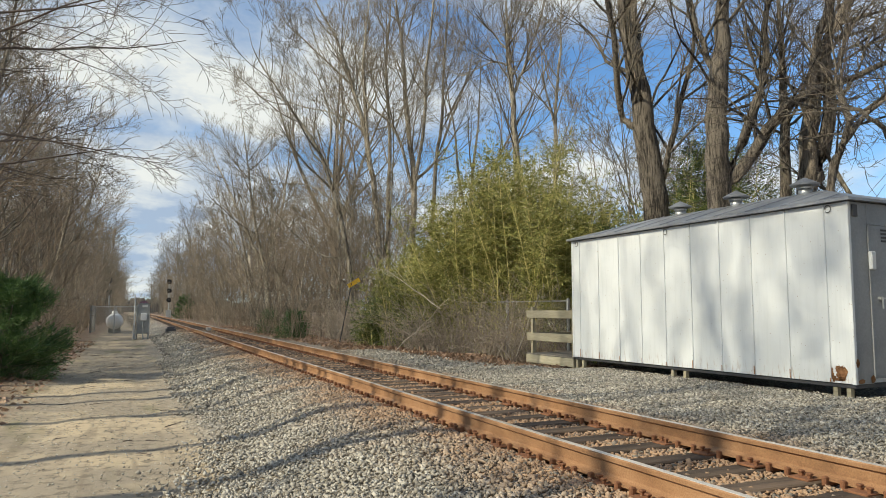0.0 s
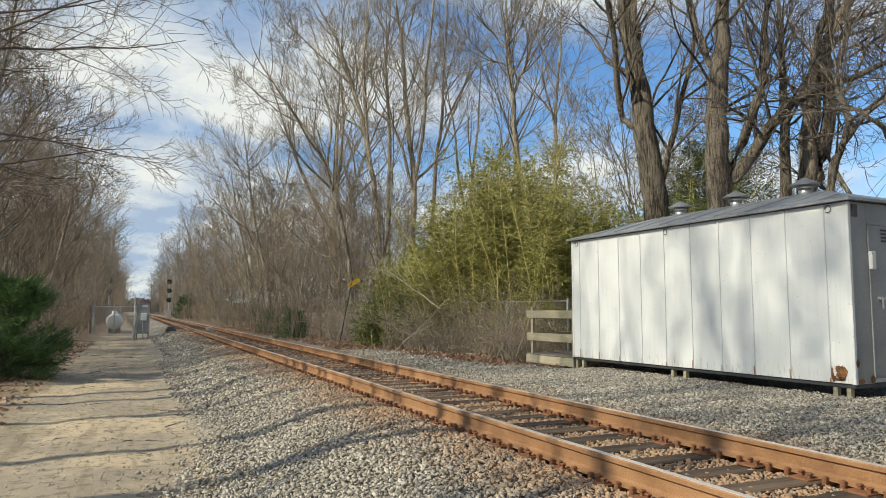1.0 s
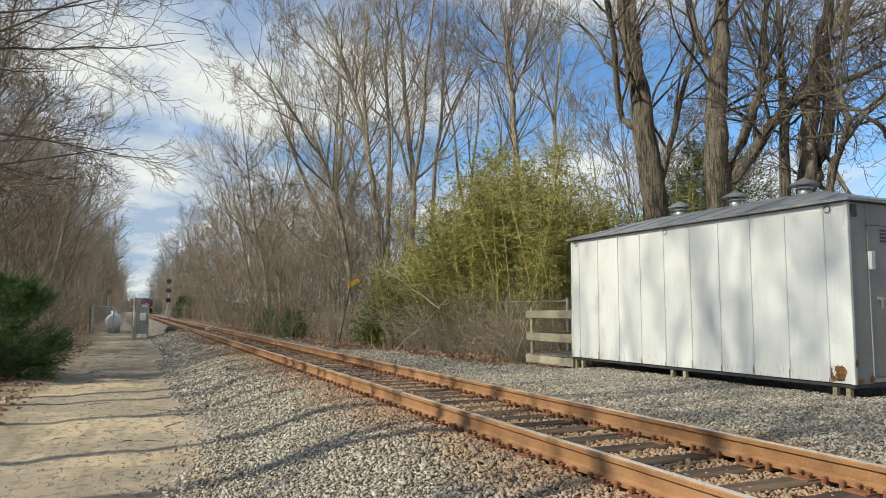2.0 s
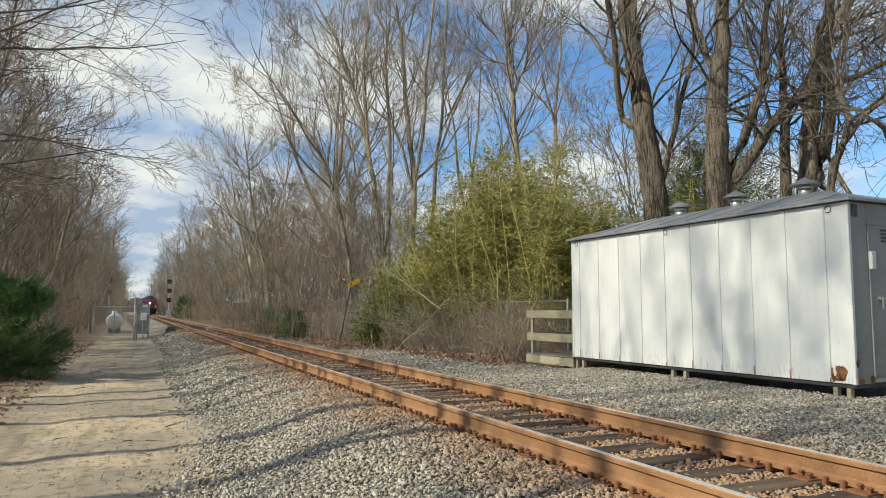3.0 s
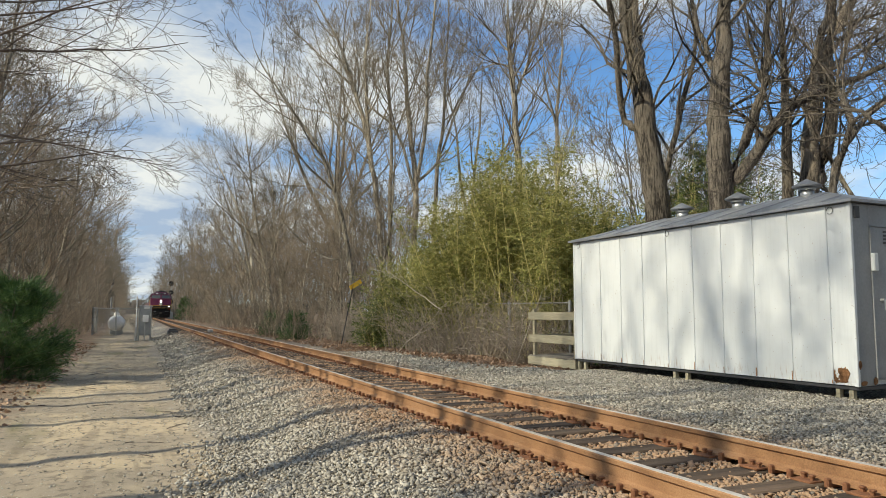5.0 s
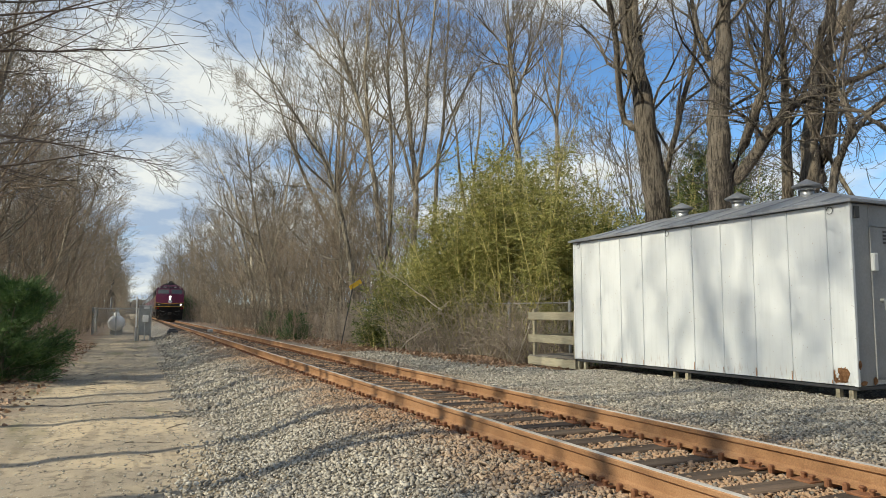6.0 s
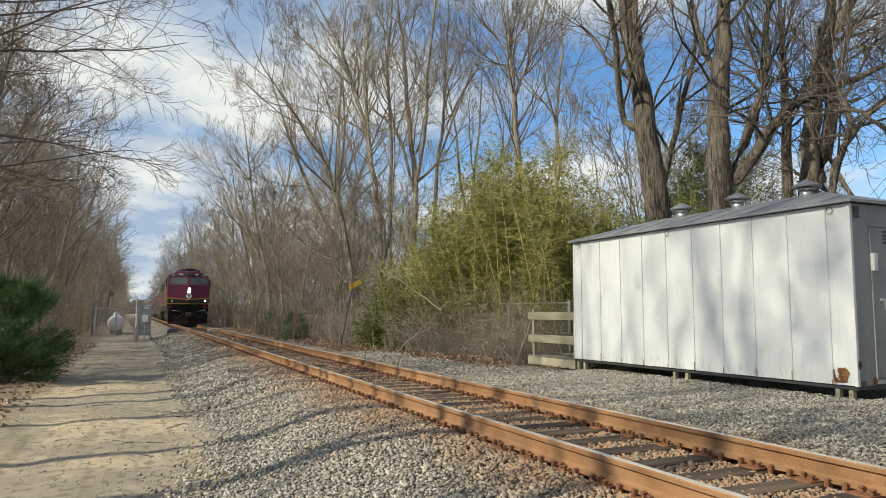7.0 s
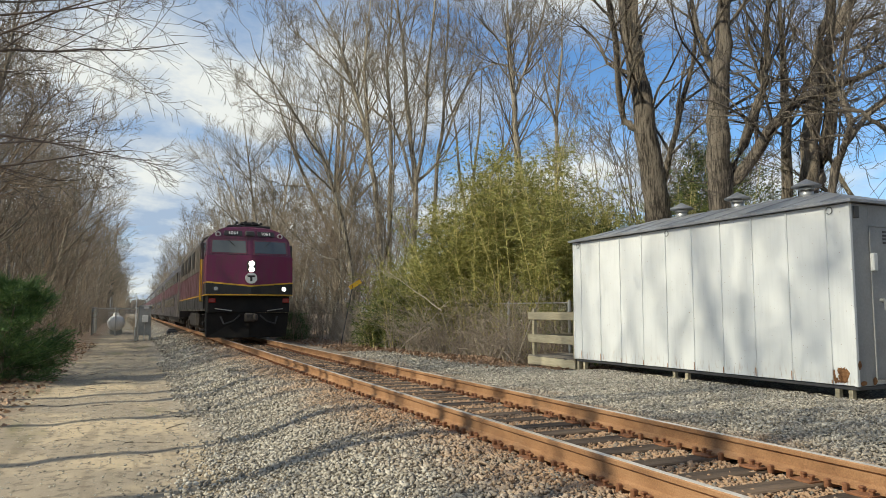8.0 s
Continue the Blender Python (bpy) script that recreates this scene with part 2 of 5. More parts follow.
# ---- ground ----
def gz(x, y):
    """Height of the ground: road, ballast bank, level gravel, wood floor."""
    x, y = np.asarray(x, float), np.asarray(y, float)
    edge = ROAD_R + 0.10 * np.sin(y * 0.7) + 0.07 * np.sin(y * 1.9 + 1) - 0.9 * np.clip((9 - y) / 6, 0, 1) + 0.3 * np.exp(-((y - 9.8) / 2.0) ** 2)
    bank = np.clip((x - edge) / (2.45 - edge), 0, 1)
    z = 0.29 * bank * bank * (3 - 2 * bank)
    z = z + np.clip((ROAD_L - x) / 2.5, 0, 1) * 0.12
    z = z + np.where((x > 0.6) & (x < 2.6), 0.009, 0.003) * (np.sin(x * 2.9 + y * 2.3) + np.sin(y * 4.1 - x * 1.7 + 2 * np.sin(y * 0.6)))
    z = z - 0.03 * np.exp(-((x + 1.05) / 0.22) ** 2) - 0.025 * np.exp(-((x - 0.25) / 0.22) ** 2)
    z = z - 0.022 * np.clip((0.95 - np.abs(x - MID)) / 0.2, 0, 1) + 0.03 * np.exp(-((np.abs(x - MID) - 1.25) / 0.3) ** 2)
    wild = np.clip((np.abs(x - MID) - 6) / 6, 0, 1)
    z = z - 0.22 * np.clip((x - 8.3) / 1.2, 0, 1) * np.clip((y - 13.6) / 1.5, 0, 1)
    z = z - 0.10 * np.clip((x - 9.75) / 0.25, 0, 1) * np.clip((12.1 - x) / 0.25, 0, 1) * np.clip((y - 7.1) / 0.3, 0, 1) * np.clip((13.6 - y) / 0.3, 0, 1)
    return z + wild * 0.06 * (np.sin(x * 0.9 + 0.3 * y) + np.sin(y * 0.53 + x * 0.21))


def ground():
    xs = np.concatenate([[-3000, -900, -300, -120, -60, -30, -20, -14], np.arange(-10, 14.01, 0.2), [16, 19, 23, 30, 45, 80, 200, 600, 3000]])
    ys = np.concatenate([[-900, -200, -60, -25, -12], np.arange(-6, 40, 0.3), np.arange(40, 120, 2.0), [130, 160, 200, 300, 450, 700, 1200, 4000]])
    gx, gy = np.meshgrid(xs, ys)
    zz = gz(gx, gy) - np.where(np.abs(gx) > 700, 1.0, 0) 
    v = np.stack([gx, gy, zz], -1).reshape(-1, 3)
    nx = len(xs)
    i, j = np.meshgrid(np.arange(nx - 1), np.arange(len(ys) - 1))
    a = (j * nx + i).ravel()
    ob = mesh_part("ground", v, np.stack([a, a + 1, a + nx + 1, a + nx], -1), M_GROUND, smooth=True)
    tagged(ob, "sandy dirt track, grey gravel bank and leaf-strewn wood floor", "ground", kind="structure")


ground()


# ---- railway ----
random.seed(4)
TIES = [-3.0]
while TIES[-1] < 260:
    TIES.append(TIES[-1] + 0.5 + random.uniform(-0.035, 0.035))


def railway():
    track = thing("railway_track", pose(0, 0, 0), "single railway track with rust-brown rails on weathered timber sleepers", "railway track", kind="structure")
    prof = [(-0.075, 0), (0.075, 0), (0.075, 0.012), (0.03, 0.028), (0.0095, 0.045), (0.0095, 0.125), (0.034, 0.138), (0.036, 0.168), (0.028, 0.176),
            (-0.028, 0.176), (-0.036, 0.168), (-0.034, 0.138), (-0.0095, 0.125), (-0.0095, 0.045), (-0.03, 0.028), (-0.075, 0.012)]
    for x in (RAIL_L, RAIL_R):
        bm = bmesh.new()
        prism(bm, [(x + a, HEAD - 0.176 + b) for a, b in prof], -40, 515)
        rail = part("rail", bm, M_RAIL, track)
        bm = bmesh.new()
        box(bm, x - 0.027, x + 0.027, -40, 515, HEAD - 0.001, HEAD + 0.002)
        part("running_surface", bm, M_HEAD, rail, "polished steel rail head")
    random.seed(4)
    tie = plate = spike = None
    far = bmesh.new()
    for y in TIES:
        if y < 95:
            if tie is None:
                bm = bmesh.new()
                box(bm, -1.3, 1.3, -0.115, 0.115, -0.17, 0, 0.012)
                tie = bm
                tie_ob = part("sleeper", tie, M_TIE, track)
                bm = bmesh.new()
                box(bm, -0.19, 0.19, -0.09, 0.09, -0.004, 0.014, 0.004)
                plate_ob = part("tie_plate", bm, M_PLATE)
                bm = bmesh.new()
                for sx in (-0.095, 0.095, -0.13, 0.13):
                    sy = 0.05 if abs(sx) < 0.1 else -0.05
                    box(bm, sx - 0.013, sx + 0.013, sy - 0.013, sy + 0.013, 0.0, 0.04, 0.003)
                    box(bm, sx - 0.02, sx + 0.02, sy - 0.022, sy + 0.018, 0.035, 0.052, 0.005)
                spike_ob = part("rail_spikes", bm, M_PLATE)
                bm = bmesh.new()
                box(bm, -0.10, 0.10, -0.017, 0.017, -0.035, 0.0, 0.006)
                box(bm, -0.115, -0.07, -0.02, 0.02, -0.035, 0.035, 0.008)
                box(bm, 0.07, 0.115, -0.02, 0.02, -0.035, 0.035, 0.008)
                anchor_ob = part("rail_anchor", bm, M_PLATE)
                t, protos = tie_ob, (plate_ob, spike_ob, anchor_ob)
            else:
                t = tie_ob.copy()
                scene.collection.objects.link(t)
            t.parent = track
            t.matrix_basis = pose(MID + random.uniform(-0.04, 0.04), y, HEAD - 0.19 + random.uniform(-0.012, 0.004), random.uniform(-1, 1), 0, random.uniform(-1.2, 1.2))
            if y < 45:
                for x in (RAIL_L, RAIL_R):
                    for k, (src, dy, dz) in enumerate(((protos[0], 0, -0.19), (protos[1], 0, -0.186), (protos[2], 0.15, -0.176), (protos[2], -0.15, -0.176))):
                        if k > 1 and y > 30:
                            continue
                        o = src.copy()
                        scene.collection.objects.link(o)
                        o.parent = t
                        o.matrix_parent_inverse = t.matrix_basis.inverted()
                        o.matrix_basis = pose(x, y + dy + random.uniform(-0.015, 0.015), HEAD + dz)
        else:
            box(far, MID - 1.3, MID + 1.3, y - 0.115, y + 0.115, HEAD - 0.36, HEAD - 0.19)
    for o in protos:
        bpy.data.objects.remove(o)
    part("distant_sleepers", far, M_TIE, track)["kind"] = "stuff"


railway()


def ballast():
    """Loose broken stone, angular and of mixed size."""
    rng = np.random.default_rng(7)
    pts = []
    for x0, x1, y0, y1, dens, s in ((-0.8, 2.4, 4.0, 12, 1080, 0.021), (2.4, 5.7, 2.2, 12, 1000, 0.023), (5.7, 9.9, 3.0, 13, 740, 0.0215), (9.9, 13.0, 4.0, 7, 500, 0.0215),
                                  (0.7, 5.7, 12, 24, 360, 0.029), (5.7, 8.6, 13, 22, 240, 0.029), (1.0, 5.7, 24, 48, 50, 0.055)):
        n = int((x1 - x0) * (y1 - y0) * dens)
        pts.append(np.stack([rng.uniform(x0, x1, n), rng.uniform(y0, y1, n), s * rng.lognormal(0, 0.24, n)], -1))
    p = np.concatenate(pts)
    edge = ROAD_R + 0.10 * np.sin(p[:, 1] * 0.7) + 0.07 * np.sin(p[:, 1] * 1.9 + 1) - 0.9 * np.clip((9 - p[:, 1]) / 6, 0, 1) + 0.3 * np.exp(-((p[:, 1] - 9.8) / 2.0) ** 2)
    keep = p[:, 0] > edge - 0.10 + rng.normal(0, 0.28, len(p))
    for r in (RAIL_L, RAIL_R):
        keep &= np.abs(p[:, 0] - r) > 0.085
    ties = np.array(TIES)
    off = np.abs(p[:, 1][:, None] - ties[None, :120]).min(1)
    keep &= ~((off < 0.125) & (np.abs(p[:, 0] - MID) < 1.25) & (p[:, 1] < 50) & (rng.uniform(0, 1, len(p)) > np.where(np.abs(p[:, 0] - MID) < 0.8, 0.14, 0.95)))
    keep &= ~((p[:, 0] > 7.5 + rng.normal(0, 0.25, len(p))) & (p[:, 1] > 14.6))
    p = p[keep]
    n = len(p)
    cube = np.array([[x, y, z] for z in (-1, 1) for y in (-1, 1) for x in (-1, 1)], float)
    v = (cube[None] * rng.uniform(0.6, 1.1, (n, 8, 1)) + rng.normal(0, 0.24, (n, 8, 3))) * np.stack([rng.uniform(0.6, 1.45, n), rng.uniform(0.5, 1.1, n), rng.uniform(0.3, 0.75, n)], -1)[:, None]
    v *= 0.66 * p[:, 2][:, None, None]
    turn = rng.uniform(0, 3.1416, n)                      # they lie mostly flat, turned and tilted at random
    q = np.stack([np.cos(turn), rng.normal(0, 0.22, n), rng.normal(0, 0.22, n), np.sin(turn)], -1)
    q /= np.linalg.norm(q, axis=1, keepdims=True)
    w, x, y, z = q.T
    R = np.stack([1 - 2 * (y * y + z * z), 2 * (x * y - w * z), 2 * (x * z + w * y), 2 * (x * y + w * z), 1 - 2 * (x * x + z * z), 2 * (y * z - w * x),
                  2 * (x * z - w * y), 2 * (y * z + w * x), 1 - 2 * (x * x + y * y)], -1).reshape(n, 3, 3)
    v = np.einsum("nij,nkj->nki", R, v)
    base = gz(p[:, 0], p[:, 1]) + rng.uniform(-0.004, 0.013, n) + np.where(np.abs(p[:, 0] - MID) < 0.85, 0.034, 0.026)
    v += np.stack([p[:, 0], p[:, 1], base], -1)[:, None]
    quads = np.array([[0, 2, 3, 1], [4, 5, 7, 6], [0, 1, 5, 4], [2, 6, 7, 3], [0, 4, 6, 2], [1, 3, 7, 5]])
    f = (np.arange(n)[:, None, None] * 8 + quads[None]).reshape(-1, 4)
    ob = mesh_part("ballast", v.reshape(-1, 3), f, M_STONE)
    tagged(ob, "loose grey and rust-stained crushed stone ballast round the track", "gravel", kind="stuff")


# ---- trees ----
class Wood:
    """Gathers tapering tubes into two meshes: trunk with limbs, and crown of branches and twigs."""

    def __init__(self, seed):
        self.r = np.random.default_rng(seed)
        self.parts = {"trunk": ([], [], 0), "crown": ([], [], 0)}

    def tube(self, pts, rad, sides, where):
        pts, rad = np.asarray(pts), np.asarray(rad)
        d = np.gradient(pts, axis=0)
        d /= np.linalg.norm(d, axis=1, keepdims=True) + 1e-9
        ref = np.where(np.abs(d[:, 2:3]) > 0.9, np.array([[1.0, 0, 0]]), np.array([[0, 0, 1.0]]))
        u = np.cross(d, ref)
        u /= np.linalg.norm(u, axis=1, keepdims=True) + 1e-9
        w = np.cross(d, u)
        a = np.arange(sides) * 2 * np.pi / sides
        ring = pts[:, None] + rad[:, None, None] * (np.cos(a)[None, :, None] * u[:, None] + np.sin(a)[None, :, None] * w[:, None])
        vs, fs, n = self.parts[where]
        m = len(pts)
        i, j = np.meshgrid(np.arange(sides), np.arange(m - 1))
        b = n + j * sides + i
        c = n + j * sides + (i + 1) % sides
        vs.append(ring.reshape(-1, 3))
        fs.append(np.stack([b, c, c + sides, b + sides], -1).reshape(-1, 4))
        self.parts[where] = (vs, fs, n + m * sides)

    def path(self, p, d, length, segs, bend, up):
        pts = [np.array(p, float)]
        d = np.array(d, float)
        for _ in range(segs):
            d = d + self.r.normal(0, bend, 3) + np.array([0, 0, up])
            d /= np.linalg.norm(d)
            pts.append(pts[-1] + d * length / segs)
        return np.array(pts), d

    def limb(self, line, wander):
        """A smooth line through a few points (across, up), wandering a little in depth."""
        p = np.array([(a, 0.0, b) for a, b in line])
        p[1:, 1] = np.cumsum(self.r.normal(0, wander, len(p) - 1))
        e = np.concatenate([[2 * p[0] - p[1]], p, [2 * p[-1] - p[-2]]])
        out = []
        for i in range(len(p) - 1):
            for t in (0.0, 0.33, 0.67):
                a, b, c, d = e[i:i + 4]
                out.append(0.5 * (2 * b + (c - a) * t + (2 * a - 5 * b + 4 * c - d) * t * t + (3 * b - a - 3 * c + d) * t ** 3))
        out = np.array(out + [p[-1]])
        out[1:-1] += self.r.normal(0, 0.025, (len(out) - 2, 3))
        return out

    def side(self, d, angle):
        """A direction that leaves d by that angle."""
        v = np.cross(d, self.r.normal(size=3))
        v /= np.linalg.norm(v) + 1e-9
        return d * math.cos(angle) + v * math.sin(angle)

    def grow(self, pts, rad, counts, level, cfg):
        if level >= len(counts):
            return
        n = len(pts) - 1
        total = np.linalg.norm(np.diff(pts, axis=0), axis=1).sum()
        k = max(1, int(round(counts[level] * self.r.uniform(0.8, 1.2))))
        lo = cfg["start"] if level == 0 else 0.22
        for t in np.sort(self.r.uniform(lo, 1.0, k)):
            f = t * n
            i = min(int(f), n - 1)
            p = pts[i] + (pts[i + 1] - pts[i]) * (f - i)
            d = pts[i + 1] - pts[i]
            d = d / np.linalg.norm(d)
            rr = rad[i] + (rad[i + 1] - rad[i]) * (f - i)
            ang = self.r.uniform(*cfg["angle"]) if level == 0 else self.r.uniform(*cfg.get("spread", (0.4, 0.95)))
            length = total * (cfg["reach"] * (1.1 - 0.55 * t) if level == 0 else self.r.uniform(0.38, 0.68) * (1.15 - 0.45 * t))
            segs = cfg.get("segs", (7, 5, 3, 2, 2))[level]
            q, dd = self.path(p, self.side(d, ang), length, segs, (0.09, 0.11, 0.13, 0.12, 0.12)[level] * cfg.get("crook", 1), (0.10, 0.06, 0.05, 0.04, 0.02)[level] * cfg.get("up", 1))
            r0 = max(cfg["fine"], min(rr * (0.55 if level == 0 else 0.6), cfg.get("stout", 1.0)))
            qr = np.linspace(r0, max(cfg["fine"] * 0.6, r0 * 0.2), len(q))
            self.tube(q, qr, (6, 4, 3, 3, 3)[level], "trunk" if level == 0 and cfg.get("limbs", False) else "crown")
            self.grow(q, qr, counts, level + 1, cfg)

    def tree(self, height, r0, counts, lean=(0, 0), forks=1, sides=9, bend=0.05, fork_at=0.3, **cfg):
        cfg = {"start": 0.3, "angle": (0.5, 0.95), "reach": 0.3, "fine": 0.007, **cfg}
        d = np.array([lean[0], lean[1], 1.0])
        d /= np.linalg.norm(d)
        if forks == 1:
            q, _ = self.path((0, 0, -0.3), d, height, 14, bend, 0.02)
            qr = r0 * (1 - np.linspace(0, 1, 15) ** 0.85 * 0.93)
            qr[0] *= 1.35
            self.tube(q, qr, sides, "trunk")
            self.grow(q, qr, counts, 0, cfg)
        else:
            q, d1 = self.path((0, 0, -0.3), d, height * fork_at, 4, bend * 0.5, 0.0)
            qr = np.linspace(r0 * 1.15, r0 * 0.78, 5)
            qr[0] *= 1.25
            qr[-1] = 0.58 * r0
            self.tube(q, qr, sides, "trunk")
            a0 = self.r.uniform(0, 6.3)
            for k in range(forks):
                a = a0 + k * 6.283 / forks
                s = self.r.uniform(*cfg.get("splay", (0.18, 0.4)))
                dd = d1 + s * np.array([math.cos(a), math.sin(a), 0])
                q2, _ = self.path(q[-1] - d1 * (1.6 * r0 + 0.2), dd / np.linalg.norm(dd), height * (1 - fork_at) * self.r.uniform(0.82, 1.05), 12, bend, 0.03)
                qr2 = r0 * 0.66 * (1 - np.linspace(0, 1, 13) ** 0.85 * 0.93)
                self.tube(q2, qr2, sides - 1, "trunk")
                self.grow(q2, qr2, counts, 0, {**cfg, "start": 0.12})
        return self

    def make(self, name, m, bark_m, twig_m, label, group=""):
        ob = thing(name, m, label, "tree", group)
        for k, mat in (("trunk", bark_m), ("crown", twig_m)):
            vs, fs, n = self.parts[k]
            if n:
                mesh_part(k, np.concatenate(vs), np.concatenate(fs), mat, ob, smooth=True)
        return ob


def shrub(seed, height, stems, counts, fine, name, label, group, twig, spread=0.35):
    w = Wood(seed)
    for _ in range(stems):
        a, r = w.r.uniform(0, 6.283), w.r.uniform(0, 0.5)
        d = np.array([math.cos(a) * w.r.uniform(0, spread), math.sin(a) * w.r.uniform(0, spread), 1.0])
        q, _d = w.path((r * math.cos(a + 1), r * math.sin(a + 1), -0.1), d / np.linalg.norm(d), height * w.r.uniform(0.55, 1.0), 6, 0.09, 0.0)
        qr = np.linspace(0.016, fine, 7)
        w.tube(q, qr, 4, "crown")
        w.grow(q, qr, counts, 0, {"start": 0.15, "angle": (0.35, 0.9), "reach": 0.42, "fine": fine, "limbs": False, "segs": (4, 2, 1, 1, 1)})
    ob = w.make(name, pose(0, 0, -200), twig, twig, label, group)
    ob.children[0]["kind"] = "stuff"
    return ob


def woods():
    """The bare woods on both sides of the line."""
    rng = random.Random(11)
    near, mid, far, young, brush = [], [], [], [], []
    hide = pose(0, 0, -200)
    for i in range(5):
        w = Wood(100 + i).tree(rng.uniform(16, 20), rng.uniform(0.12, 0.18), (17, 6, 4, 2), start=0.2, angle=(0.45, 1.1), reach=0.31, fine=0.010, bend=0.06, segs=(7, 4, 3, 1, 1),
                               lean=(rng.uniform(-0.1, 0.1), rng.uniform(-0.1, 0.1)), sides=7)
        near.append(w.make("tree", hide, M_BARK, (M_TWIG, M_TWIG_RED)[i % 2], "tall bare deciduous tree in the trackside woods", "trackside trees"))
    for i in range(4):
        w = Wood(150 + i).tree(rng.uniform(15, 19), rng.uniform(0.1, 0.16), (17, 7, 4), start=0.15, angle=(0.45, 1.1), reach=0.30, fine=0.0125, bend=0.06, sides=6, segs=(5, 3, 1, 1, 1))
        mid.append(w.make("tree", hide, M_BARK, (M_TWIG_RED, M_TWIG)[i % 2], "slender bare deciduous tree in the trackside woods", "trackside trees"))
    for i in range(4):
        w = Wood(200 + i).tree(rng.uniform(17, 20), rng.uniform(0.15, 0.2), (11, 4, 3), start=0.12, angle=(0.35, 0.85), reach=0.30, fine=0.018, bend=0.04, sides=4, segs=(3, 2, 2, 2, 2))
        far.append(w)
    for i in range(4):
        w = Wood(300 + i).tree(rng.uniform(7, 11), rng.uniform(0.03, 0.05), (16, 4, 3), start=0.06, angle=(0.35, 1.0), reach=0.33, fine=0.0095, bend=0.07,
                               lean=(rng.uniform(-0.15, 0.15), rng.uniform(-0.15, 0.15)), sides=5, segs=(4, 3, 1, 1, 1))
        young.append(w.make("sapling", hide, M_BARK, (M_TWIG_RED, M_TWIG)[i % 2], "thin bare sapling at the edge of the woods", "saplings"))
    for i in range(3):
        brush.append(shrub(330 + i, 2.6, 8, (4, 3), 0.007, "brush", "leafless brown brush at the foot of the woods", "brush", (M_TWIG_RED, M_TWIG)[i % 2]))

    joined = [[], [], 0]

    def put_far(x, y, s):
        """Distant trees cannot be told apart: they are gathered into one mesh."""
        w, sc, a = far[rng.randrange(4)], rng.uniform(*s), rng.uniform(0, 6.283)
        rot = np.array([[math.cos(a), -math.sin(a), 0], [math.sin(a), math.cos(a), 0], [0, 0, 1]]) * sc
        for k in ("trunk", "crown"):
            vs, fs, n = w.parts[k]
            joined[0].append(np.concatenate(vs) @ rot.T + np.array([x, y, float(gz(x, y)) - 0.05]))
            joined[1].append(np.concatenate(fs) + joined[2])
            joined[2] += n

    def put(kinds, x, y, s=(0.85, 1.1), grow=1.0):
        k = kinds[rng.randrange(len(kinds))]
        sc = rng.uniform(*s) * grow
        o = copy_thing(k, pose(x, y, float(gz(x, y)) - 0.05, 0, 0, rng.uniform(0, 360)))
        o.scale = (sc, sc, sc * rng.uniform(0.93, 1.07))

    for side in (-1, 1):
        edge = -5.2 if side < 0 else 9.9
        y = 21.0 if side < 0 else 31.0
        while y < 120:
            tall = 1.0 if side < 0 else 0.64 + 0.3 * min(1.0, max(0.0, (y - 55) / 50)) + 0.06 * rng.random()
            put(near if y < 75 else mid, edge + side * rng.uniform(-1.2, 1.2), y + rng.uniform(-1.5, 1.5), (0.75, 1.02), tall)
            for k in range(3 if side > 0 else 2):
                put(mid, edge + side * (3.2 + k * 4.0 + rng.uniform(-1.5, 1.5)), y + rng.uniform(-2, 2), (0.8, 1.08), tall)
            for k in range(3):
                put(young, edge + (1.0 if side < 0 else -1.3) + side * (k * 1.5 + rng.uniform(-0.6, 0.8)), y + rng.uniform(-2, 2), (0.6, 1.15))
            for k in range(3):
                put(brush, edge + (1.7 if side < 0 else -3.0) + side * (k * 1.2 + rng.uniform(-0.5, 0.5)), y + rng.uniform(-2, 2), (0.6, 1.1))
            y += 3.6 if y < 60 else 5.0
        while y < 420:
            for k in range(2):
                put_far(edge + side * (k * 5 + rng.uniform(-1.5, 1)), y + rng.uniform(-2, 2), (0.9, 1.12))
            if y < 240:
                put(young, edge + (1.2 if side < 0 else -1.5), y + rng.uniform(-2, 2), (0.8, 1.2))
            y += 6.0 if y < 220 else 10
    for k in range(40):
        put_far(-26 + 1.6 * k, 520 + rng.uniform(0, 30), (0.6, 0.95))
    # unseen trees added beside and behind the camera, whose shade falls on the road and the shed
    for x, y in ((-7.5, 2.2), (-7.0, 16.8), (-12.5, 19), (-9, -3)):
        put(near, x, y, (0.8, 0.95))
    # these out-of-view trees are added to cut sky light on camera-side faces
    for k in range(34):
        x = rng.choice((rng.uniform(-16, -6), rng.uniform(11, 26)))
        put(mid, x, rng.uniform(-45, -2) if x < 0 else rng.uniform(-45, 4.5), (0.8, 1.05))
    for k in range(26):
        x = rng.uniform(-34, -7) if k % 2 else rng.uniform(10, 36)
        put_far(x, rng.uniform(-70, -14), (0.8, 1.1))
    for k in range(70):                                  # undergrowth deep in the woods
        put_far(rng.uniform(15, 38), rng.uniform(24, 130), (0.2, 0.42))
    for k in range(55):
        put_far(rng.uniform(24, 60), rng.uniform(22, 170), (0.4, 0.8))
    for k in range(64):
        put_far(rng.uniform(-20, -7), rng.uniform(22, 130), (0.2, 0.5))
    # unseen trees and brush added right of the camera to shade the shed's end
    for k in range(16):
        put(mid if k % 2 else young, rng.uniform(10.5, 19), rng.uniform(-7, 3.6), (0.8, 1.1))
        put(brush, rng.uniform(9.5, 17), rng.uniform(-3, 3.4), (1.0, 1.5))
    for k in range(30):                                  # the road is overgrown past the fenced tank
        put(brush, rng.uniform(-3.0, 1.3), 62.5 + 2.4 * k + rng.uniform(-1, 1), (0.42, 0.68))
